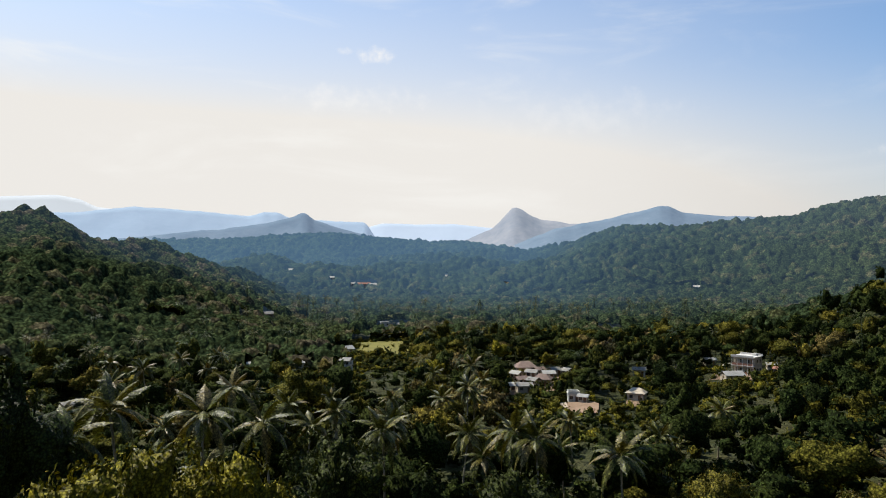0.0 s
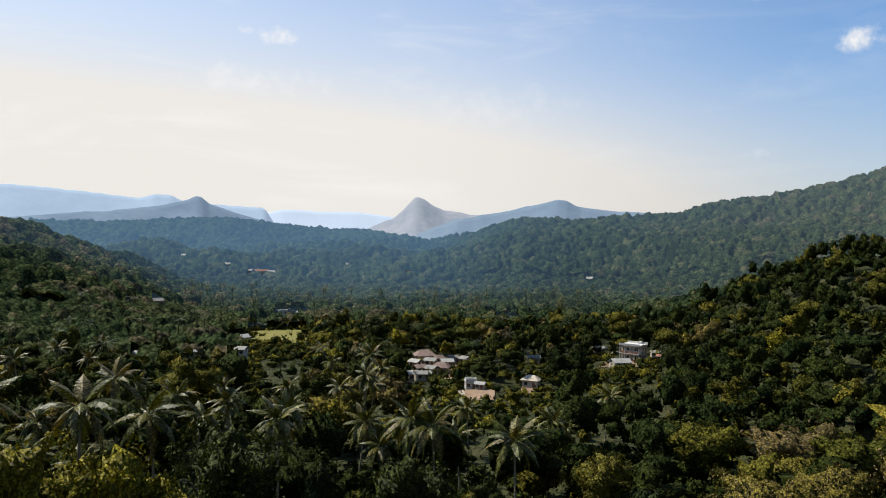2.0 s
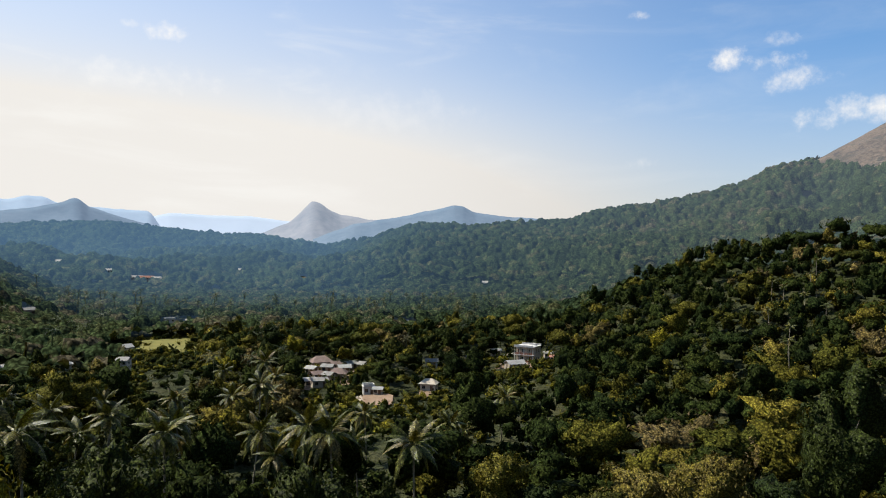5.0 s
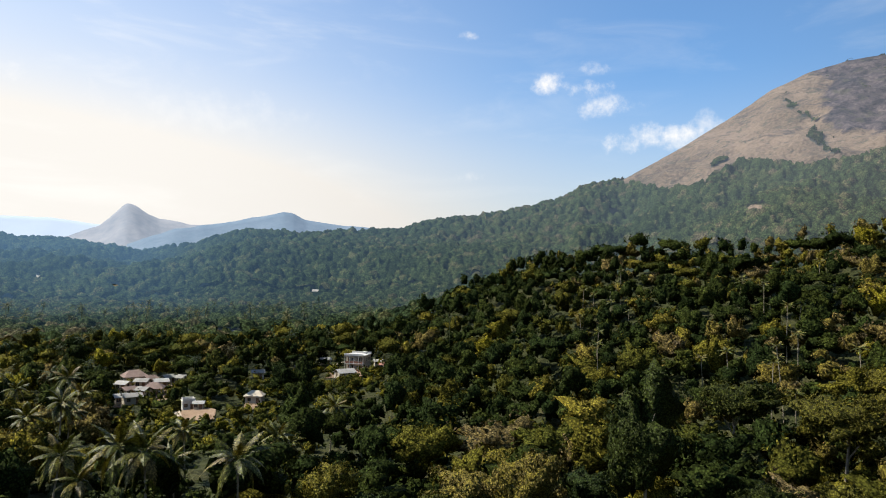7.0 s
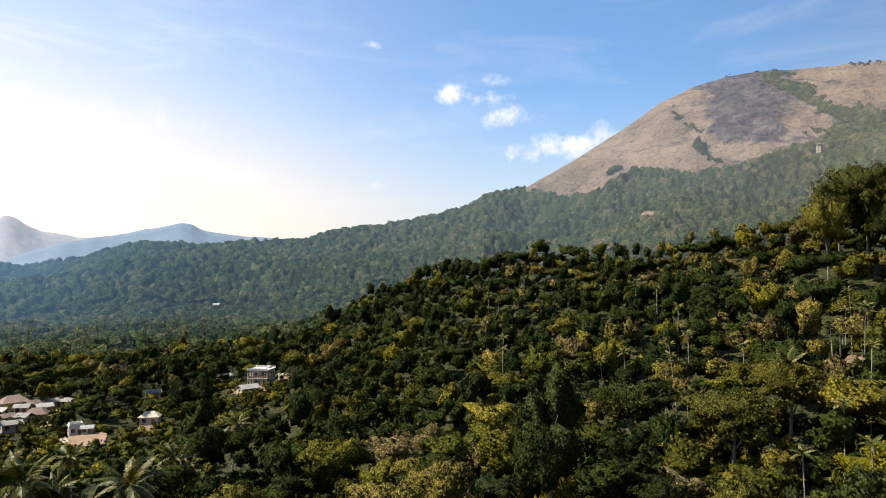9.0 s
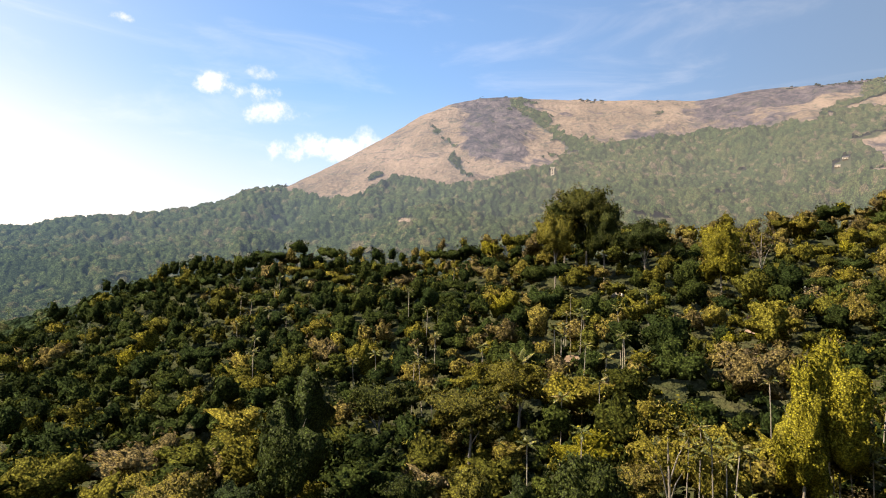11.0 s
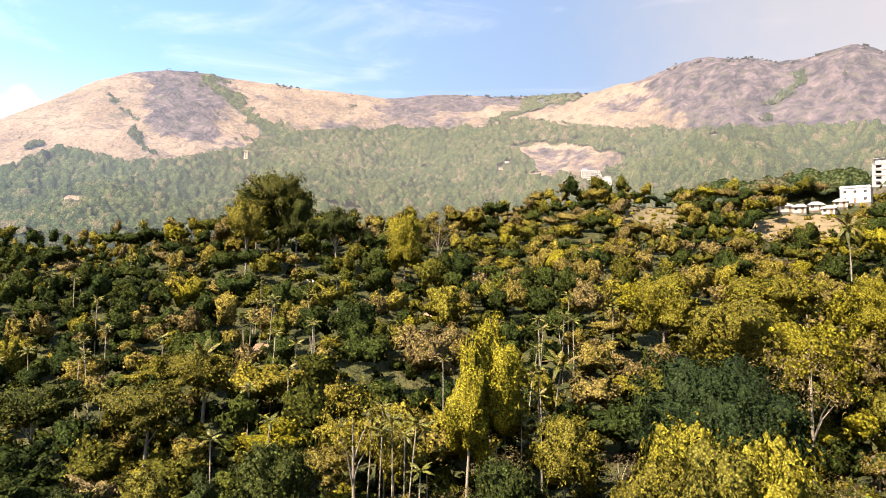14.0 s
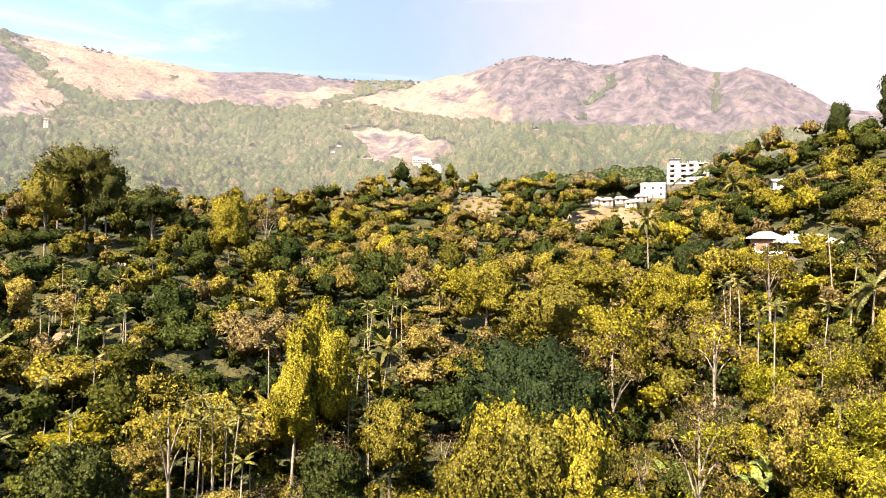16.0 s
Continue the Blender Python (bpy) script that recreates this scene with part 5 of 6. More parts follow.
CLEARINGS += [
    (23.9, D_VERANDA, 8, 150), (22.8, D_VERANDA - 15, 6, 130), (25.6, D_VERANDA + 6, 3, 40), (21.6, D_VERANDA + 12, 4, 60), (6.8, 245, 6, 90), (8.2, 220, 6, 90), (7.4, 229, 9, 95), (6.7, 209, 5, 85), (10.9, 192, 5.5, 105), (11.5, 185, 6, 105), (15.7, 196, 6, 85),
    (15.9, 236, 3.5, 65), (19.3, 252, 4.5, 65), (13.6, 410, 7, 110), (9.9, 187, 2.5, 60), (19.1, 170, 2, 25),
    (-5.2, 355, 17, 210), (-5.2, 328, 16, 170), (-4.6, 440, 8, 90), (-3.5, 455, 6, 90), (-8.05, 318, 6, 100), (-8.0, 256, 5, 85), (-11.4, 262, 3.5, 60), (-15.2, 262, 4.5, 55), (-28.7, 205, 3, 40),
    (5.2, rise_to(5.2, -1.3, 500, 1400), 7, 40),
]

terraced_house(facing(23.9, D_VERANDA, -24) @ Matrix.Diagonal((0.68, 0.68, 0.85, 1)))
cottage("low outbuilding with a pale sheet roof beside the veranda house", facing(22.8, D_VERANDA - 15, 28), 7.5, 5, 2.4, 1.5, "gable", M_CREAM, M_SHEET)
cottage("small shed beside the veranda house", facing(25.5, D_VERANDA + 4, 10), 3.4, 3, 2.2, 0.8, "gable", M_CREAM, M_SHEET)
cottage("small tiled shed beside the veranda house", facing(26.0, D_VERANDA - 4, -10), 3.2, 3, 2.0, 0.8, "gable", M_CREAM, M_RED_ROOF)
cottage("pale-roofed hut above the curved track", facing(21.2, D_VERANDA + 22, 15), 4.6, 4, 2.4, 1.0, "gable", M_CREAM, M_SHEET)
cottage("village house with a dark weathered tiled hipped roof", facing(6.8, 247, 15), 8.6, 7, 2.8, 2.4, "hip", M_CREAM, M_TILE_ROOF)
cottage("village house with a brown hipped tile roof", facing(8.2, 221, -10), 6.4, 5.5, 2.7, 1.9, "hip", M_CREAM, M_TILE_ROOF)
cottage("long village house with a grey sheet roof", facing(6.7, 210, 12), 5.6, 4, 2.5, 1.1, "gable", M_CREAM, M_ASBESTOS)
for az, d, w, roofing in ((6.1, 231, 3.4, M_SHEET), (7.4, 234, 3.6, M_ASBESTOS), (7.9, 240, 3.2, M_TILE_ROOF), (8.7, 231, 3.6, M_SHEET), (6.4, 220, 3.2, M_TILE_ROOF), (7.5, 218, 3.0, M_ASBESTOS), (9.2, 240, 3.4, M_SHEET), (10.3, 236, 3.0, M_ASBESTOS), (5.9, 216, 2.8, M_SHEET)):
    cottage("small village hut with a weathered roof", facing(az, d, 40 * math.sin(az * 9)), w, 3.0, 2.2, 0.9, "gable", M_CREAM, roofing, group="village huts")
cottage("white flat-roofed house at the edge of a bare yard", facing(10.7, 195, 8), 3.8, 3.6, 2.9, 1.0, "flat", M_PLASTER, M_PLASTER)
cottage("small shed with a pale sheet roof beside the yard", facing(11.5, 193, -12), 3.0, 2.6, 2.1, 0.8, "gable", M_CREAM, M_SHEET)
cottage("cream house with a rounded porch beside the track", facing(15.7, 199, -14), 5.6, 4.6, 2.7, 1.6, "hip", M_CREAM, M_CREAM)
cottage("pale-roofed house among dense trees", facing(19.3, 254, 25), 6.4, 4, 2.4, 1.0, "gable", M_CREAM, M_ASBESTOS)
cottage("small pale house half hidden in trees", facing(15.9, 238, 0), 4.8, 4, 2.6, 1.1, "gable", M_CREAM, M_ASBESTOS)
cottage("tile-roofed white house in the valley", facing(13.7, 420, 10), 7, 6, 2.8, 2.0, "hip", M_PLASTER, M_ASBESTOS)
cottage("low house with a grey roof in the valley", facing(13.3, 402, -20), 5, 4, 2.6, 1.1, "gable", M_PLASTER, M_SHEET)
cottage("two-storey white house beside the dry field", facing(-4.9, 442, 20), 7, 6, 2.9, 1.4, "flat", M_PLASTER, M_PLASTER, 2)
cottage("white house with a pale roof beside the dry field", facing(-3.5, 458, -15), 6.5, 5, 2.8, 1.4, "gable", M_PLASTER, M_SHEET)
cottage("low white shed on the field's edge", facing(-4.0, 416, 5), 7, 4, 2.4, 1.0, "gable", M_PLASTER, M_SHEET)
cottage("pale-roofed house between palms", facing(-8.05, 318, 35), 8.0, 5, 2.6, 1.7, "gable", M_PLASTER, M_SHEET)
cottage("white house with a grey roof between palms", facing(-8.0, 258, -25), 4.6, 4.4, 2.7, 1.3, "gable", M_PLASTER, M_ASBESTOS, 2)
cottage("long house with a pale sheet roof among palms", facing(-15.2, 264, 4), 8.0, 4, 2.4, 0.9, "gable", M_CREAM, M_SHEET)
cottage("pale house with a sheet roof among palms", facing(-11.4, 264, -18), 4.4, 4, 2.5, 1.1, "gable", M_CREAM, M_SHEET)
cottage("grey-roofed hut below the wooded hill", facing(-28.7, 206, 30), 3.2, 3, 2.2, 0.9, "gable", M_CREAM, M_ASBESTOS)
far_rng = random.Random(5)
for az, el, w, roofing, wall in ((-11.2, -0.75, 20, M_RED_ROOF, M_PLASTER), (-10.5, -0.9, 11, M_SHEET, M_PLASTER), (-7.3, -1.7, 12, M_SHEET, M_PLASTER), (-6.6, -1.6, 16, M_RED_ROOF, M_PLASTER), (-5.9, -1.6, 10, M_SHEET, M_PLASTER),
                                 (-9.3, -1.2, 9, M_SHEET, M_PLASTER), (0.2, -0.95, 6, M_SHEET, M_PLASTER), (-12.4, -0.4, 9, M_SHEET, M_PLASTER), (-14.3, -4.1, 5, M_ASBESTOS, M_CREAM), (-16.2, -4.3, 3.5, M_SHEET, M_PLASTER),
                                 (1.4, -4.2, 5, M_ASBESTOS, M_PLASTER), (7.2, -4.1, 5.5, M_SHEET, M_CREAM), (9.7, -4.9, 5, M_ASBESTOS, M_CREAM), (-3.1, -3.65, 5.5, M_SHEET, M_PLASTER), (17.7, -3.3, 6, M_SHEET, M_PLASTER), (16.5, -3.5, 5, M_ASBESTOS, M_CREAM),
                                 (2.6, -3.4, 5, M_TILE_ROOF, M_CREAM), (20.3, -1.6, 8, M_SHEET, M_PLASTER), (12.2, -5.2, 5, M_ASBESTOS, M_CREAM), (11.0, -5.4, 4.5, M_TILE_ROOF, M_CREAM)):
    d = rise_to(az, el, 300, 1500)
    CLEARINGS.append((az, d, w * 0.6, 14))
    cottage("distant valley house with a weathered roof", facing(az, d, far_rng.uniform(-25, 25)), w, min(7, w * 0.8), 2.8, 0.22 * min(8, w) + 0.3, "gable", wall, roofing, 2 if d > 850 else 1, group="distant houses")
for k, (a, dist, w, turn) in enumerate(SLOPE_HUTS):
    cottage("small hut with a pale roof among slope trees", facing(a, dist, turn) @ Matrix.Scale(0.8, 4), w, 3.6, 2.3, 0.9, "gable", M_CREAM, (M_SHEET, M_PLASTER, M_SHEET, M_RED_ROOF, M_ASBESTOS)[k], group="slope huts")
concrete_block(facing(117.44, D_BLOCK, -4) @ Matrix.Scale(0.92, 4))
hill_bungalow(facing(124.5, D_VILLA, 6) @ Matrix.Scale(0.84, 4))
cottage("white flat-roofed villa on the hillside", facing(114.84, D_WHITE, -8), 11, 8, 3.1, 1.2, "flat", M_PLASTER, M_PLASTER, 2, "hill_villa", "hillside houses")
for az, d, w, tn in ((110.24, D_ROW, 5.6, 12), (111.24, D_ROW - 2, 5.0, -8), (112.24, D_ROW + 1, 5.4, 5), (113.14, D_ROW - 4, 4.8, -12), (113.84, D_ROW + 6, 5.0, 0)):
    cottage("low cottage with a pale sheet hipped roof", facing(az, d, tn), w, 5.0, 2.3, 1.5, "hip", M_CREAM, M_SHEET, 1, "hill_cottage", "hillside cottages")
cottage("small house with a pale roof high on the slope", facing(124.24, D_UPPER, 10), 9, 6, 2.8, 1.2, "gable", M_PLASTER, M_SHEET, 1, "hill_cottage", "hillside cottages")
hotel(facing(96.15, D_HOTEL, 8, 2), 0.030 * D_HOTEL, 5)
watch_tower(facing(67.6, D_TOWER))
for az, d in ((88.64, 1250), (89.14, 1262), (93.64, 1180), (103.14, 1200), (105.54, 1190)):
    CLEARINGS.append((az, d, 8, 80))
    cottage("tiny white house on the mountain's wooded foot", facing(az, d), 8, 6, 3.0, 1.3, "gable", M_CREAM, M_ASBESTOS, 1, "hill_cottage", "mountain houses")
for k, (a, dist, r) in enumerate(BARE_CUTS):
    plot("bare_slope", a, dist, 2.5 * r, 2.9 * r, M_DRY, "bare dry earth and grass on the hillside", 20 * k, 0.5)
for k, (a, dist, r) in enumerate(SOIL_CUTS):
    plot("bare_slope", a, dist, 2.0 * r, 2.4 * r, M_SOIL, "red earth cut between trees on the slope", 25 * k, 0.45)
plot("field", -5.2, 345, 32, 84, M_PADDY, "mown yellow-green field in the valley", 6)
plot("yard", 11.4, 186, 8.5, 13, M_SOIL, "bare red soil yard before a white house", -4)
plot("track", 9.95, 188, 1.7, 22, M_TRACK, "pale earth track along the yard", 4, 0.45)
plot("yard", 7.6, 227, 15, 34, M_SOIL, "swept bare ground between village houses", 0, 0.3)
plot("yard", 23.2, D_VERANDA - 6, 16, 16, M_SOIL, "cut red soil terrace around the veranda house", 0, 0.3)
plot("track", 21.7, D_VERANDA + 12, 2.4, 26, M_TRACK, "pale curved track up to the veranda house", -22, 0.5)
plot("yard", 15.7, 193, 6, 9, M_SOIL, "bare soil before a cream house", 0, 0.3)
plot("yard", 13.4, 408, 9, 26, M_SOIL, "bare soil between two valley houses", 0, 0.3)
plot("bare_slope", 5.2, rise_to(5.2, -1.3, 500, 1400), 13, 34, M_DRY, "pale road cutting in the wooded hillside", 25, 0.5)

# ---- near woods: single trees, large ones first
rng = np.random.default_rng(11)
prng = random.Random(21)
# single tall palms: bearing, distance, elevation of the crown's heart, size
TALL_PALMS = [(-24.9, 84, -10.5, 1.1), (-27.6, 72, -12.3, 1.0), (-19.4, 80, -11.6, 1.12), (-13.9, 88, -12.4, 1.05), (-4.8, 90, -13.1, 0.95), (5.2, 88, -13.3, 1.0), (8.0, 84, -14.0, 0.95), (14.6, 80, -14.6, 0.9), (-16.8, 118, -9.6, 1.0),
              (-31.8, 76, -14.0, 1.0), (114.24, 185, 4.3, 1.0), (126.44, D_VILLA - 16, 1.9, 1.0), (129.04, 104, -0.8, 0.95), (120.44, 240, 7.0, 1.1)]
COCONUTS = [(-13.2, 132, 1.0), (2.0, 150, 0.95), (-30.0, 96, 1.0), (-28.0, 118, 1.0), (-8.6, 128, 0.9), (10.6, 130, 0.85), (17.0, 118, 0.85), (64.94, 122, 0.9), (92.74, 120, 0.9), (111.34, 152, 0.9)]
for _ in range(46):
    a, dist, s = prng.uniform(-33, 26), prng.uniform(100, 230), prng.uniform(0.75, 1.0)
    px, py = np.array([dist * math.sin(radians(a))]), np.array([dist * math.cos(radians(a))])
    if open_ground(px, py, np.array([dist]), np.array([a]), 15.0)[0]:
        COCONUTS.append((a, dist, s))
models = near_tree_models()


def hero(az, d, kind, tint, s, tall=1.0):
    """A tree that stands out by its size or colour."""
    k, trunk, crown, high, rad = models[2 * kind + int(d) % 2]
    p = spot(az, d)
    tree = thing("broadleaf_tree", tint_label(tint), "tree", pose(p.x, p.y, p.z, 0, 0, 77 * az) @ Matrix.Diagonal((s, s, s * tall, 1)), "slope trees")
    part("trunk", trunk, tree)
    part("crown", crown_of_tint(crown, tint), tree)
    return (p.x, p.y, rad * s)


HEROES = [hero(35.2, 112, 0, 0.79, 1.15, 0.9), hero(47.1, 92, 0, 0.76, 1.05, 0.9),
          hero(53.74, 120, 3, 0.36, 1.3, 1.0), hero(60.74, 108, 3, 0.48, 1.3, 1.0), hero(64.74, 118, 3, 0.52, 1.3, 1.0), hero(122.74, 118, 5, 0.92, 1.2, 1.0),
          ]


def hero_top(az, d, el, kind, tint, s):
    """A tree of the near bank whose top rises to an elevation."""
    high = d * math.tan(radians(el)) - float(relative_height(np.array([d * math.sin(radians(az))]), np.array([d * math.cos(radians(az))]))[0])
    tall = high / (models[2 * kind][3] * s)
    grow = max(1.0, tall / 1.35) ** 0.7
    return hero(az, d, kind, tint, s * grow, tall / grow)


HEROES += [hero_top(-27.4, 52, -14.6, 0, 0.66, 1.15), hero_top(-24.2, 50, -14.3, 1, 0.68, 0.95), hero_top(-20.8, 52, -14.6, 0, 0.67, 1.05), hero_top(-17.6, 54, -15.4, 4, 0.64, 1.2), hero_top(-13.6, 54, -15.6, 2, 0.69, 1.1),
           hero_top(6.2, 60, -15.2, 0, 0.26, 1.2), hero_top(-8.6, 60, -14.6, 1, 0.24, 1.0), hero_top(-32.6, 66, -5.5, 2, 0.16, 1.9),
           hero_top(70.2, 222, 8.6, 3, 0.38, 1.35), hero_top(68.5, 226, 7.3, 1, 0.33, 1.25), hero_top(71.7, 220, 7.3, 0, 0.36, 1.3), hero_top(67.8, 215, 6.2, 1, 0.55, 1.4), hero_top(83.14, 200, 5.8, 5, 1.0, 1.5), hero_top(80.54, 190, 5.7, 0, 0.66, 1.0), hero_top(74.84, 205, 5.8, 3, 0.30, 1.3),
           hero_top(87.14, 92, -2.1, 2, 0.68, 1.35), hero_top(85.44, 89, -6.5, 2, 0.66, 1.0), hero_top(76.54, 80, -8.4, 5, 0.72, 1.25), hero_top(106.2, 112, -1.6, 1, 0.56, 2.2), hero_top(108.6, 136, 1.0, 3, 0.62, 1.9),
           # darkest tints at bearings 103 to 108 stand in for shade under big crowns
           hero_top(101.14, 136, 0.3, 1, 0.58, 1.6), hero_top(105.4, 92, -5.0, 0, 0.02, 1.9), hero_top(103.0, 86, -6.6, 1, 0.0, 1.5), hero_top(107.6, 84, -6.8, 0, 0.03, 1.6), hero_top(104.6, 76, -9.2, 1, 0.02, 1.2), hero_top(118.64, 92, -2.4, 5, 0.97, 1.2), hero_top(101.74, 66, -11.4, 4, 0.58, 0.9), hero_top(104.14, 58, -12.8, 4, 0.46, 0.8), hero_top(107.54, 60, -12.0, 4, 0.62, 0.8), hero_top(99.74, 60, -12.6, 0, 0.50, 0.7),
           hero_top(117.24, 62, -8.3, 5, 0.99, 0.9), hero_top(70.44, 70, -12.2, 0, 0.24, 1.1), hero_top(88.74, 70, -13.6, 0, 0.22, 1.0), hero_top(130.84, 285, 13.7, 2, 0.10, 1.1), hero_top(127.64, 285, 12.6, 4, 0.15, 0.9),
           hero_top(115.44, 128, 1.0, 0, 0.66, 1.0), hero_top(129.54, 120, 3.0, 5, 0.94, 1.3), hero_top(117.64, 150, 3.0, 0, 0.14, 1.3)]

x, y, d, az = scatter(rng, 38, 335, -40, 134, 2.6)
n = len(x)
patch = fbm(x, y, 60, 2, 401)
u = rng.random(n)
column = (az > 14) & (az < 62) & (d > 125) & (rng.random(n) < 0.75)      # plantation of slim trees on the valley side of the slope
radius = np.where(u < np.where(d < 150, 0.2, 0.12), rng.uniform(4.0, np.where(d < 150, 6.2, 5.0), n), np.where(u < 0.6, rng.uniform(2.8, 4.2, n), rng.uniform(np.where(d < 150, 1.6, 2.1), 2.8, n)))
radius = np.where(column, rng.uniform(1.9, 2.6, n), radius) * np.where(az < 15, 0.8, 0.88)
order = np.argsort(-radius + rng.random(n) * 2.5)
x, y, d, az, radius, column = (v[order] for v in (x, y, d, az, radius, column))
h = relative_height(x, y)
keep = open_ground(x, y, d, az, np.where(column, 16, 11 + 2.4 * radius)) & ~((d < 64) & (az < 60)) & ~((d < 58) & (az < 109))
keep &= ((radius < 3.0) | (d > 84)) & visible(x, y, d, az, h, 14)
keep &= (radius < 3.2) | (az < 113) | (d > 135)
palm_room = [(dist * math.sin(radians(a)), dist * math.cos(radians(a)), 2.2) for a, dist, *_ in COCONUTS + TALL_PALMS]
for hx, hy, hr in HEROES + palm_room:
    keep &= np.hypot(x - hx, y - hy) > 0.7 * (hr + radius)
x, y, d, az, radius, column, h = (v[keep] for v in (x, y, d, az, radius, column, h))
keep = spread(rng, x, y, radius * np.where((az < -5) & (d > 215), 0.66, 1.0), 0.84)
x, y, d, az, radius, column, h = (v[keep] for v in (x, y, d, az, radius, column, h))
tint = tint_at(rng, az, d)
tint = np.where(column & (tint < 0.8), tint * 0.55, tint)
single = np.zeros(len(x), bool)
single[np.argsort(np.where((az > -36) & (az < 133), d, 1e9))[:190]] = True
for i in np.where(single)[0]:
    want = 5 if tint[i] > 0.9 else 4 if radius[i] < 2.4 else int(rng.choice([0, 1, 2, 3] if radius[i] > 3.4 else [0, 2, 4]))
    k, trunk, crown, tall, rad = models[2 * want + int(rng.integers(0, 2))]
    s = float(radius[i] / rad) if want != 2 else float(radius[i] / rad) * 0.85
    up_ = float(rng.uniform(0.8, 1.2))
    tree = thing("broadleaf_tree", tint_label(tint[i]), "tree", pose(x[i], y[i], Z0 + h[i], rng.uniform(-4, 4), rng.uniform(-4, 4), rng.uniform(0, 360)) @ Matrix.Diagonal((s, s, s * up_, 1)), "slope trees")
    part("trunk", trunk, tree)
    part("crown", crown_of_tint(crown, tint[i]), tree)
# ---- the woods behind them
mid = ~single & (d < 200)
far = ~single & (d >= 200)
sets_a = model_set(1000, 6, 3.5, 6.6, 10.0, 20, 9, 0.72, 0.38, 0.34, gaps=0.1) + model_set(1040, 4, 2.0, 4.6, 9.5, 12, 10, 0.66, 0.34, 0.42, gaps=0.1) + model_set(1080, 4, 5.3, 7.4, 13.0, 34, 8, 0.8, 0.42, 0.26, gaps=0.1, around=18, up=9)
sets_b = model_set(1100, 6, 3.5, 6.6, 10.0, 13, 6, 0.95, 0.52, 0.38, gaps=0.08, around=12, up=6) + model_set(1140, 4, 2.0, 4.6, 9.5, 8, 6, 0.8, 0.44, 0.46, around=9, up=5) + model_set(1180, 4, 5.3, 7.4, 13.0, 20, 6, 1.05, 0.58, 0.3, gaps=0.08, around=14, up=7)


def kinds_for(mask):
    r = radius[mask]
    base = np.where(column[mask], 6 + rng.integers(0, 4, len(r)), np.where(r > 4.2, 10 + rng.integers(0, 4, len(r)), rng.integers(0, 6, len(r))))
    ref = np.where(column[mask], 2.0, np.where(r > 4.2, 5.3, 3.5))
    return base, r / ref


pick, size = kinds_for(mid)
woods("slope_woods", "dense mixed woods of evergreen and dry trees", rng, (x[mid], y[mid], h[mid]), sets_a, M_WOODS_LEAF, tint[mid], size, pick, None, 0.75, 1.25)
far &= ~((az < -4 + rng.normal(0, 1.5, len(x))) & (az < -9) & (d + rng.normal(0, 12, len(x)) > 232))
pick, size = kinds_for(far)
woods("valley_woods", "dense green woods across slope and village", rng, (x[far], y[far], h[far]), sets_b, M_WOODS_LEAF, tint[far], size, pick)

# undergrowth between the near trees, tint lowered to paint shade into the gaps
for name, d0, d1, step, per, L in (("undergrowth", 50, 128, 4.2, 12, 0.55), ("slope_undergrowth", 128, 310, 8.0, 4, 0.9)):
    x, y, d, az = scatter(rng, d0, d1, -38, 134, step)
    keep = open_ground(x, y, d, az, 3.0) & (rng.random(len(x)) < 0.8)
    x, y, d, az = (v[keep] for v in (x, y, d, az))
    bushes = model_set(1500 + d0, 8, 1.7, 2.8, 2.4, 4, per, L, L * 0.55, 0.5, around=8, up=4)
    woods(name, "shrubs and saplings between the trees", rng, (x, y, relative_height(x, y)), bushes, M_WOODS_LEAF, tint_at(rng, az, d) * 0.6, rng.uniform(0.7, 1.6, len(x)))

# low dry scrub on open ground and before the houses
x, y, d, az = scatter(rng, 90, 440, -30, 134, 3.4)
keep = ~open_ground(x, y, d, az, 9.0) & (rng.random(len(x)) < 0.8)
for k, (a, dist, r_, _) in enumerate(CLEARINGS):
    far_off = np.hypot(x - dist * math.sin(radians(a)), y - dist * math.cos(radians(a))) > 0.8 * r_
    keep &= far_off | ((rng.random(len(x)) < 0.65) if k < len(BARE_CUTS) else False)
x, y, d, az = (v[keep] for v in (x, y, d, az))
low_bushes = model_set(1600, 6, 1.1, 1.7, 1.3, 3, 5, 0.45, 0.26, 0.55, around=7, up=3)
woods("dry_scrub", "low shrubs and dry grass tufts on open ground", rng, (x, y, relative_height(x, y)), low_bushes, M_WOODS_LEAF, np.clip(0.2 + 0.5 * rng.random(len(x)) + 0.3 * (az > 60), 0, 0.97), rng.uniform(0.6, 1.5, len(x)) * np.where(az < 45, 1.5, 1.0))

# rank grass and young bamboo on the sunny bank
x, y, d, az = scatter(rng, 44, 150, 107, 134, 2.7)
keep = (rng.random(len(x)) < 0.85) & open_ground(x, y, d, az, 1.5)
x, y, d, az = (v[keep] for v in (x, y, d, az))
tufts = model_set(1700, 8, 1.5, 2.6, 2.0, 4, 10, 0.6, 0.17, 0.5, around=8, up=4)
woods("bank_scrub", "yellow-green scrub and young bamboo on the bank", rng, (x, y, relative_height(x, y)), tufts, M_WOODS_LEAF, np.where(rng.random(len(x)) < 0.5, rng.uniform(0.15, 0.45, len(x)), rng.uniform(0.5, 0.72, len(x))), rng.uniform(0.6, 1.4, len(x)))


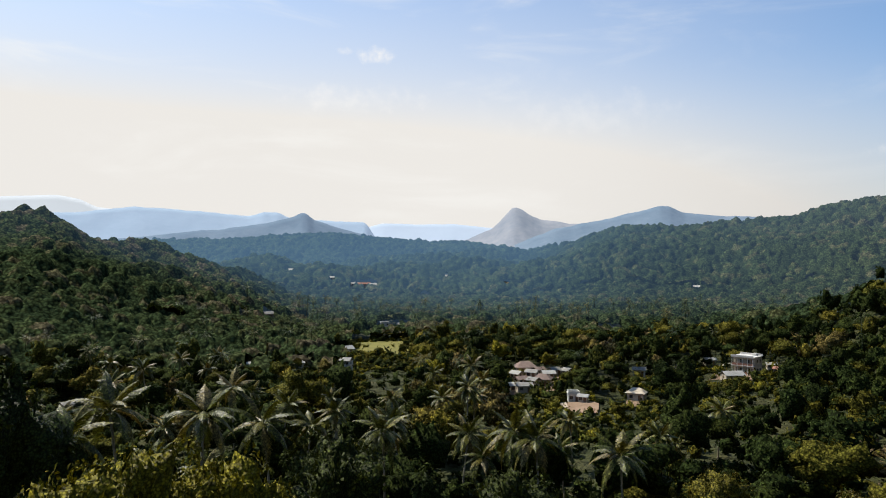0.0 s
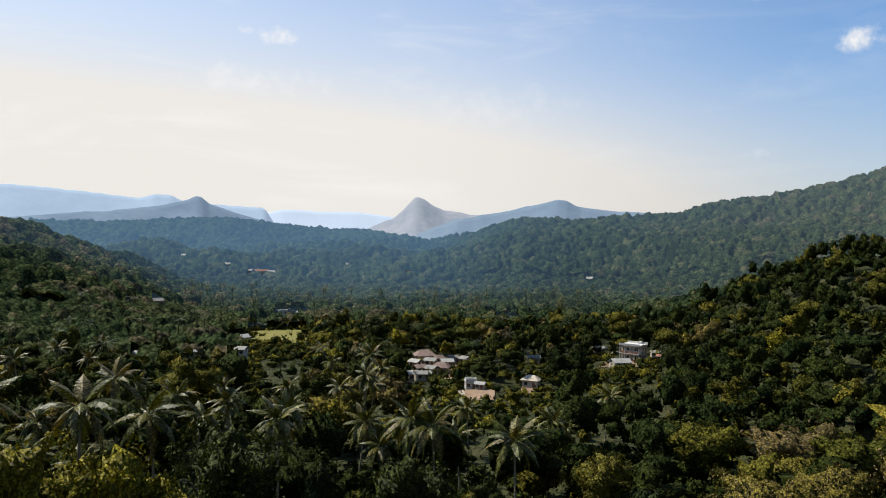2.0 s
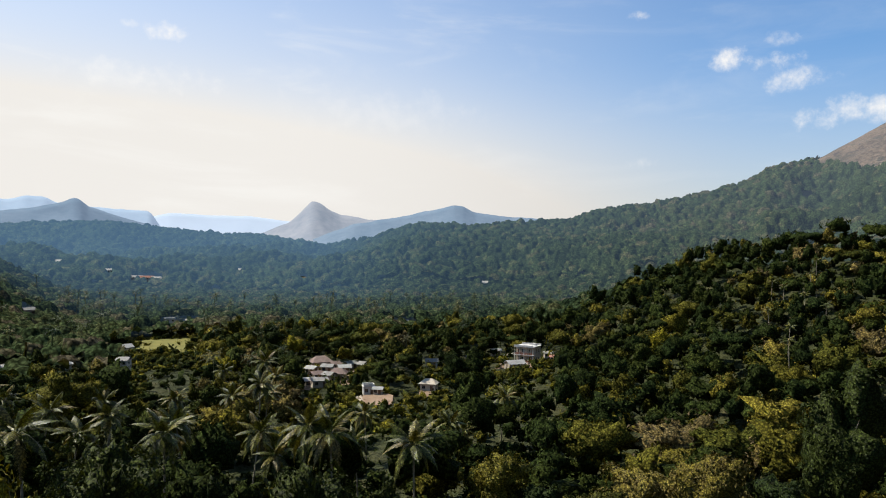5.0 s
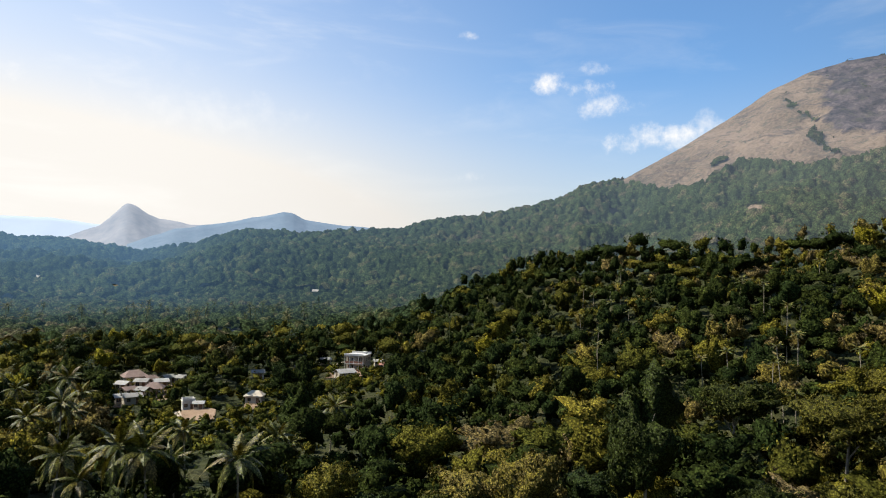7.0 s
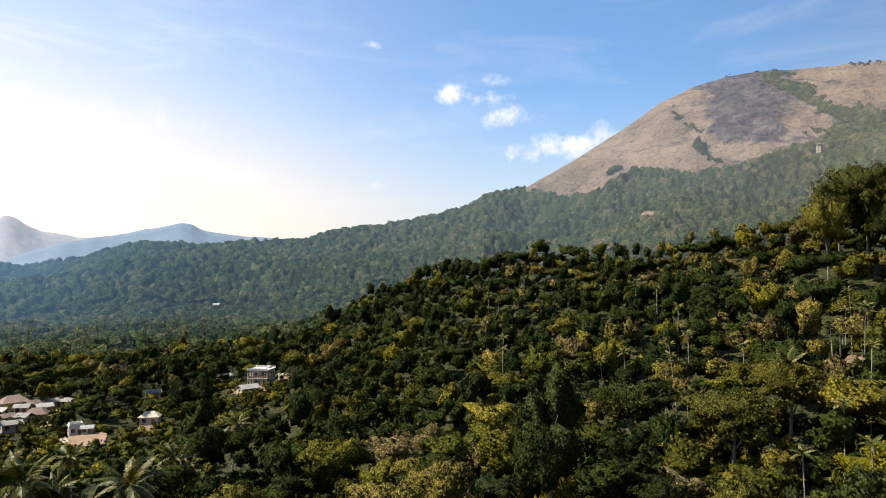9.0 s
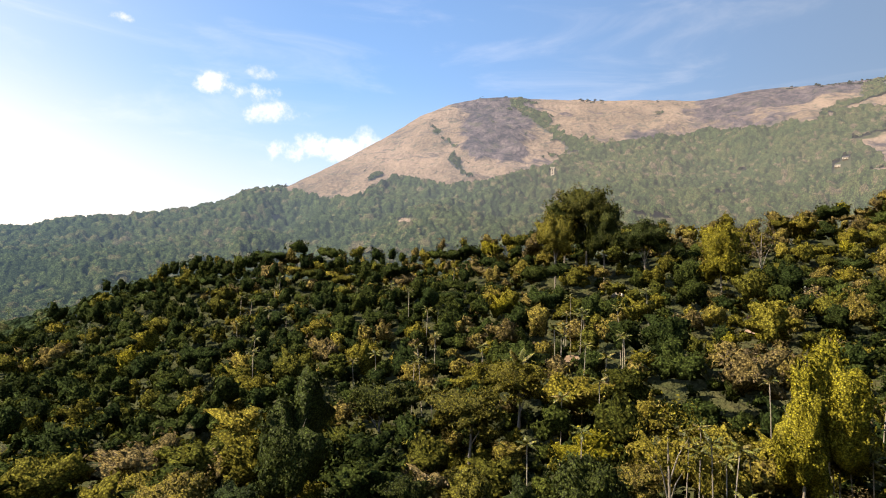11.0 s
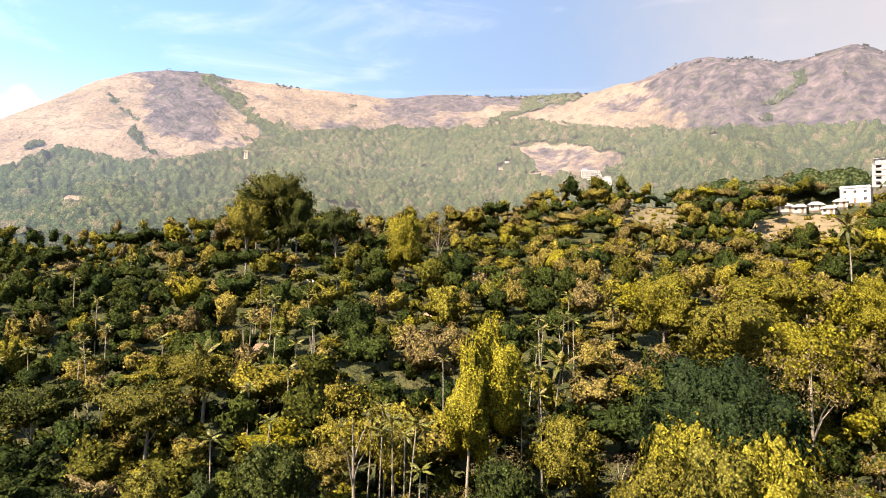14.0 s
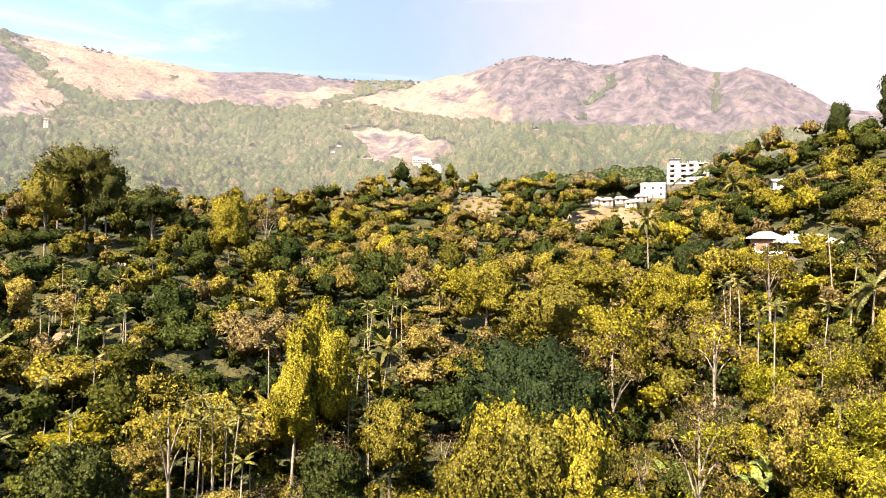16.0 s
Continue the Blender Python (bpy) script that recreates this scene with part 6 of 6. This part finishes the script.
def tree_tops(x, y, size, seed, high, gap):
    """The roof of closed woods: the height of the crown that covers each place, and that tree's random number (-1 in the gaps)."""
    ix, iy = np.floor(x / size), np.floor(y / size)
    top, who = np.full(x.shape, gap * high), np.full(x.shape, -1.0)
    for dx in (-1, 0, 1):
        for dy in (-1, 0, 1):
            jx, jy = ix + dx, iy + dy
            cx = (jx + 0.5 + 0.8 * (hash01(jx, jy, seed) - 0.5)) * size
            cy = (jy + 0.5 + 0.8 * (hash01(jx, jy, seed + 3) - 0.5)) * size
            r = size * (0.36 + 0.55 * hash01(jx, jy, seed + 5) ** 2)
            tall = high * (0.62 + 0.62 * hash01(jx, jy, seed + 7)) * (0.7 + 0.5 * r / size)
            q = ((x - cx) ** 2 + (y - cy) ** 2) / r ** 2
            z = np.where(q < 1, tall * (0.4 + gap * 0.4 + (0.6 - gap * 0.4) * np.sqrt(np.maximum(1 - q, 0))), -1)
            who = np.where(z > top, hash01(jx, jy, seed + 9), who)
            top = np.maximum(top, z)
    return top, who


def canopy(name, label, az0, az1, daz, ds, size, high, seed, grows, gap=0.35, rough=0.3):
    """Closed woods on far slopes as one roof of crowns, laid out along bearings; what the land before it covers is left out."""
    azs = np.arange(az0, az1 + daz / 2, daz)
    A, D = np.meshgrid(azs, ds, indexing="ij")
    x, y = D * np.sin(np.radians(A)), D * np.cos(np.radians(A))
    g = relative_height(x.ravel(), y.ravel()).reshape(A.shape)
    top, who = tree_tops(x, y, size, seed, high, gap)
    wood = grows(x.ravel(), y.ravel(), D.ravel(), A.ravel(), g.ravel()).reshape(A.shape)
    lump = fbm(x, y, size * 0.4, 4, seed + 20)
    rock = rock_masks(x.ravel(), y.ravel(), g.ravel())[0].reshape(A.shape)
    top = top * np.where(rock > 0.4, 0.5, 1.0)
    h = g + np.where(wood, top + lump * high * rough, -2.0)
    before = np.linspace(40, ds[0], 60)
    bx, by = before[None] * np.sin(np.radians(azs))[:, None], before[None] * np.cos(np.radians(azs))[:, None]
    bh = relative_height(bx.ravel(), by.ravel()).reshape(bx.shape)
    hidden_to = np.arctan2(bh, before[None]).max(1)
    el = np.arctan2(h, D)
    run = np.maximum(np.maximum.accumulate(el, 1), hidden_to[:, None])
    seen = (el > run - 0.006) & wood
    n, m = A.shape
    i = (np.arange(n - 1)[:, None] * m + np.arange(m - 1)[None]).ravel()
    faces = np.stack([i, i + 1, i + m + 1, i + m], 1)
    faces = faces[seen.ravel()[faces].any(1) & wood.ravel()[faces].all(1)]
    used = np.unique(faces)
    renumber = np.zeros(n * m, np.int32)
    renumber[used] = np.arange(len(used))
    x, y, h, d, az, who = (v.ravel()[used] for v in (x, y, h, D, A, who))
    patch = 0.5 * fbm(x, y, 170, 3, 301)
    # gaps between crowns get the darkest tint, shade put into the leaf colour
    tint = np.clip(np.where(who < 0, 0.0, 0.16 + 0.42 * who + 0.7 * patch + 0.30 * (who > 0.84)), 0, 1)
    air = haze_glow_at(x, y, d, az)
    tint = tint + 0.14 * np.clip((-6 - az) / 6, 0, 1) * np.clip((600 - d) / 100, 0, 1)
    # leaf tint also lowered by haze amount: light lost in haze, painted in
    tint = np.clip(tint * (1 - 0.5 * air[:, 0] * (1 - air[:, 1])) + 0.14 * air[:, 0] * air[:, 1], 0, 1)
    me = mesh_of(name, np.stack([x, y, h + Z0], 1), renumber[faces], M_HAZE_GLOW_LEAF, True, (("tint", tint), ("air", air[:, 0]), ("side", air[:, 1])))
    return tagged(new(name, me), label, "woods", kind="stuff")


def clear_of_houses(x, y):
    ok = np.ones(len(x), bool)
    for a, dist, r, sight in CLEARINGS:
        ex, ey = math.sin(radians(a)), math.cos(radians(a))
        along, aside = x * ex + y * ey, x * ey - y * ex
        ok &= ~((np.abs(aside) < r * 0.8) & (along > dist - 0.4 * sight) & (along < dist + r))
    return ok


def on_hill(x, y, d, az, g):
    return (d > 226 + 14 * fbm(x, y, 20, 2, 331)) & (d < keyed(az, LEFT_HILL, 1) + 40) & (az < -9 + 4 * fbm(x, y, 30, 2, 335)) & clear_of_houses(x, y)


def in_valley(x, y, d, az, g):
    return clear_of_houses(x, y)


def on_mountain(x, y, d, az, g):
    rock, shrub, slab = rock_masks(x, y, g)
    edge = fbm(x, y, 45, 3, 341)
    return ((rock + 0.9 * edge < 0.5) | (shrub + 0.5 * edge > 0.42)) & clear_of_houses(x, y)


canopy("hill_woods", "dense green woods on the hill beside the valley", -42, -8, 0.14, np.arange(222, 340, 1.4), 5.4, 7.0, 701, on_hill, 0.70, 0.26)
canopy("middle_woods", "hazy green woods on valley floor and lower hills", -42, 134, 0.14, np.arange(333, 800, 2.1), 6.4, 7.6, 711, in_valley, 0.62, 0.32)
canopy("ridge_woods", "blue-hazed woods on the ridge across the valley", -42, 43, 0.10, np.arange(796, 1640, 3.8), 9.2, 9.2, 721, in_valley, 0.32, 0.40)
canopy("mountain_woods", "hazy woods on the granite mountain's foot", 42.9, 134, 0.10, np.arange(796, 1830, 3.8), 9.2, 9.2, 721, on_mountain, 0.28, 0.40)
sets_d = model_set(1300, 10, 7.6, 8.0, 6.0, 6, 3, 1.6, 1.0, 0.42, around=9, up=5)

# trees along the mountain's skyline
az = np.concatenate([rng.uniform(67, 96, 260), rng.uniform(101, 126, 130)])
d = keyed(az, MOUNTAIN, 1) - rng.uniform(0, 25, len(az))
keep = fbm(az, az * 0, 2.2, 3, 411) > 0.02
az, d = az[keep], d[keep]
x, y = d * np.sin(np.radians(az)), d * np.cos(np.radians(az))
woods("skyline_trees", "sparse small trees along the mountain's skyline", rng, (x, y, relative_height(x, y)), sets_d, M_HAZE_GLOW_LEAF, np.full(len(x), 0.2), rng.uniform(0.35, 0.75, len(x)), None, haze_glow_at(x, y, d, az, rng))

# ---- palms, bananas and bamboo
palm_models = [coconut_model(31, 11.5), coconut_model(32, 13.0), coconut_model(33, 10.5)]
for k, (a, dist, s) in enumerate(COCONUTS):
    p = spot(a, dist)
    m = pose(p.x, p.y, p.z, 0, 0, 53 * k) @ Matrix.Scale(s, 4)
    if k < 3:
        palm_models[k].matrix_basis = m
    else:
        copy_thing(palm_models[k % 3], pose(p.x, p.y, p.z, 0, 0, 53 * k)).scale = (s, s, s)
for k, (a, dist, el, s) in enumerate(TALL_PALMS):
    p = spot(a, dist)
    palm = coconut_model(300 + k, (dist * math.tan(radians(el)) + Z0 - p.z) / s, 15, 4.9)
    palm.matrix_basis = pose(p.x, p.y, p.z, 0, 0, 53 * k) @ Matrix.Scale(s, 4)
areca_models = [areca_model(41, 12.0), areca_model(42, 14.0), areca_model(43, 10.5)]
ARECAS = [(prng.gauss(c, 2.6), prng.uniform(lo, hi)) for c, lo, hi, count in ((88.74, 92, 112, 14), (78.74, 72, 100, 8), (68.74, 85, 150, 9), (93.24, 110, 150, 10), (72.74, 110, 165, 12), (121.74, 85, 130, 8), (54.74, 120, 220, 14), (44, 150, 240, 10)) for _ in range(count)]
for k, (a, dist) in enumerate(ARECAS):
    p = spot(a, dist)
    m = pose(p.x, p.y, p.z, prng.uniform(-3, 3), prng.uniform(-3, 3), 71 * k)
    if k < 3:
        areca_models[k].matrix_basis = m
    else:
        copy_thing(areca_models[k % 3], m)
banana = banana_model(51)
BANANAS = [(105.34, 70), (105.94, 72), (106.74, 68), (77.34, 76), (78.34, 80), (121.24, 70), (122.14, 73), (124.14, 84), (102.24, 66), (114.94, 78)]
for k, (a, dist) in enumerate(BANANAS):
    p = spot(a, dist)
    m = pose(p.x, p.y, p.z, 0, 0, 67 * k) @ Matrix.Scale(1.25, 4)
    if k:
        copy_thing(banana, pose(p.x, p.y, p.z, 0, 0, 67 * k)).scale = (1.25, 1.25, 1.25)
    else:
        banana.matrix_basis = m
bamboo = bamboo_model(61)
for k, (a, dist, s) in enumerate([(127.34, 43, 0.85), (124.14, 45, 0.8), (130.14, 46, 0.9), (121.34, 48, 0.8), (116.34, 60, 0.85), (130.54, 56, 0.9), (120.74, 58, 0.75), (111.14, 57, 0.75), (124.74, 68, 0.85), (118.34, 78, 0.8), (128.74, 74, 0.8), (126.74, 88, 0.75), (131.24, 92, 0.8), (122.34, 90, 0.7), (113.74, 64, 0.7), (129.34, 64, 0.7), (131.74, 110, 0.75), (123.74, 104, 0.65)]):
    p = spot(a, dist)
    if k:
        copy_thing(bamboo, pose(p.x, p.y, p.z, 0, 0, 83 * k)).scale = (s, s, s)
    else:
        bamboo.matrix_basis = pose(p.x, p.y, p.z, 0, 0, 0) @ Matrix.Scale(s, 4)
# palms too far to count
x, y, d, az = scatter(rng, 200, 620, -36, 40, 17.0)
keep = (rng.random(len(x)) < np.where(az < 20, 0.5, 0.25)) & (np.abs(relative_height(x, y) - VALLEY) < 14)
x, y, d, az = (v[keep] for v in (x, y, d, az))
keep = open_ground(x, y, d, az, 13.0)
x, y, d, az = (v[keep] for v in (x, y, d, az))
far_palms = []
for k in range(3):
    cards = []
    for j in range(11):
        v, f = frond_mesh(900 + 20 * k + j, 3.9, 5, 0.5 + 0.1 * j, 1.0)
        v = v[:40]
        w = np.array([4.0 if i % 4 in (0, 1) else 1.0 for i in range(40)])
        a, t = j * 2.4, radians(-40 + 7 * j)
        px = v[:, 0] * math.cos(t) + v[:, 2] * math.sin(t)
        pz = -v[:, 0] * math.sin(t) + v[:, 2] * math.cos(t)
        cards.append(np.stack([px * math.cos(a) - v[:, 1] * math.sin(a), px * math.sin(a) + v[:, 1] * math.cos(a), pz + 11.5], 1))
    trunk_v, trunk_f = tube([(0, 0, -1), (0.2, 0, 6), (0.0, 0, 11.5)], [0.2, 0.16, 0.15], 4)
    cards.append(np.array([trunk_v[i] for q in trunk_f for i in q]))
    cards = np.concatenate(cards)
    far_palms.append((cards, quads(len(cards)), np.ones(len(cards))))
woods("palm_grove", "coconut palms spread over the valley floor", rng, (x, y, relative_height(x, y)), far_palms, M_FROND_FAR, rng.random(len(x)), np.ones(len(x)))
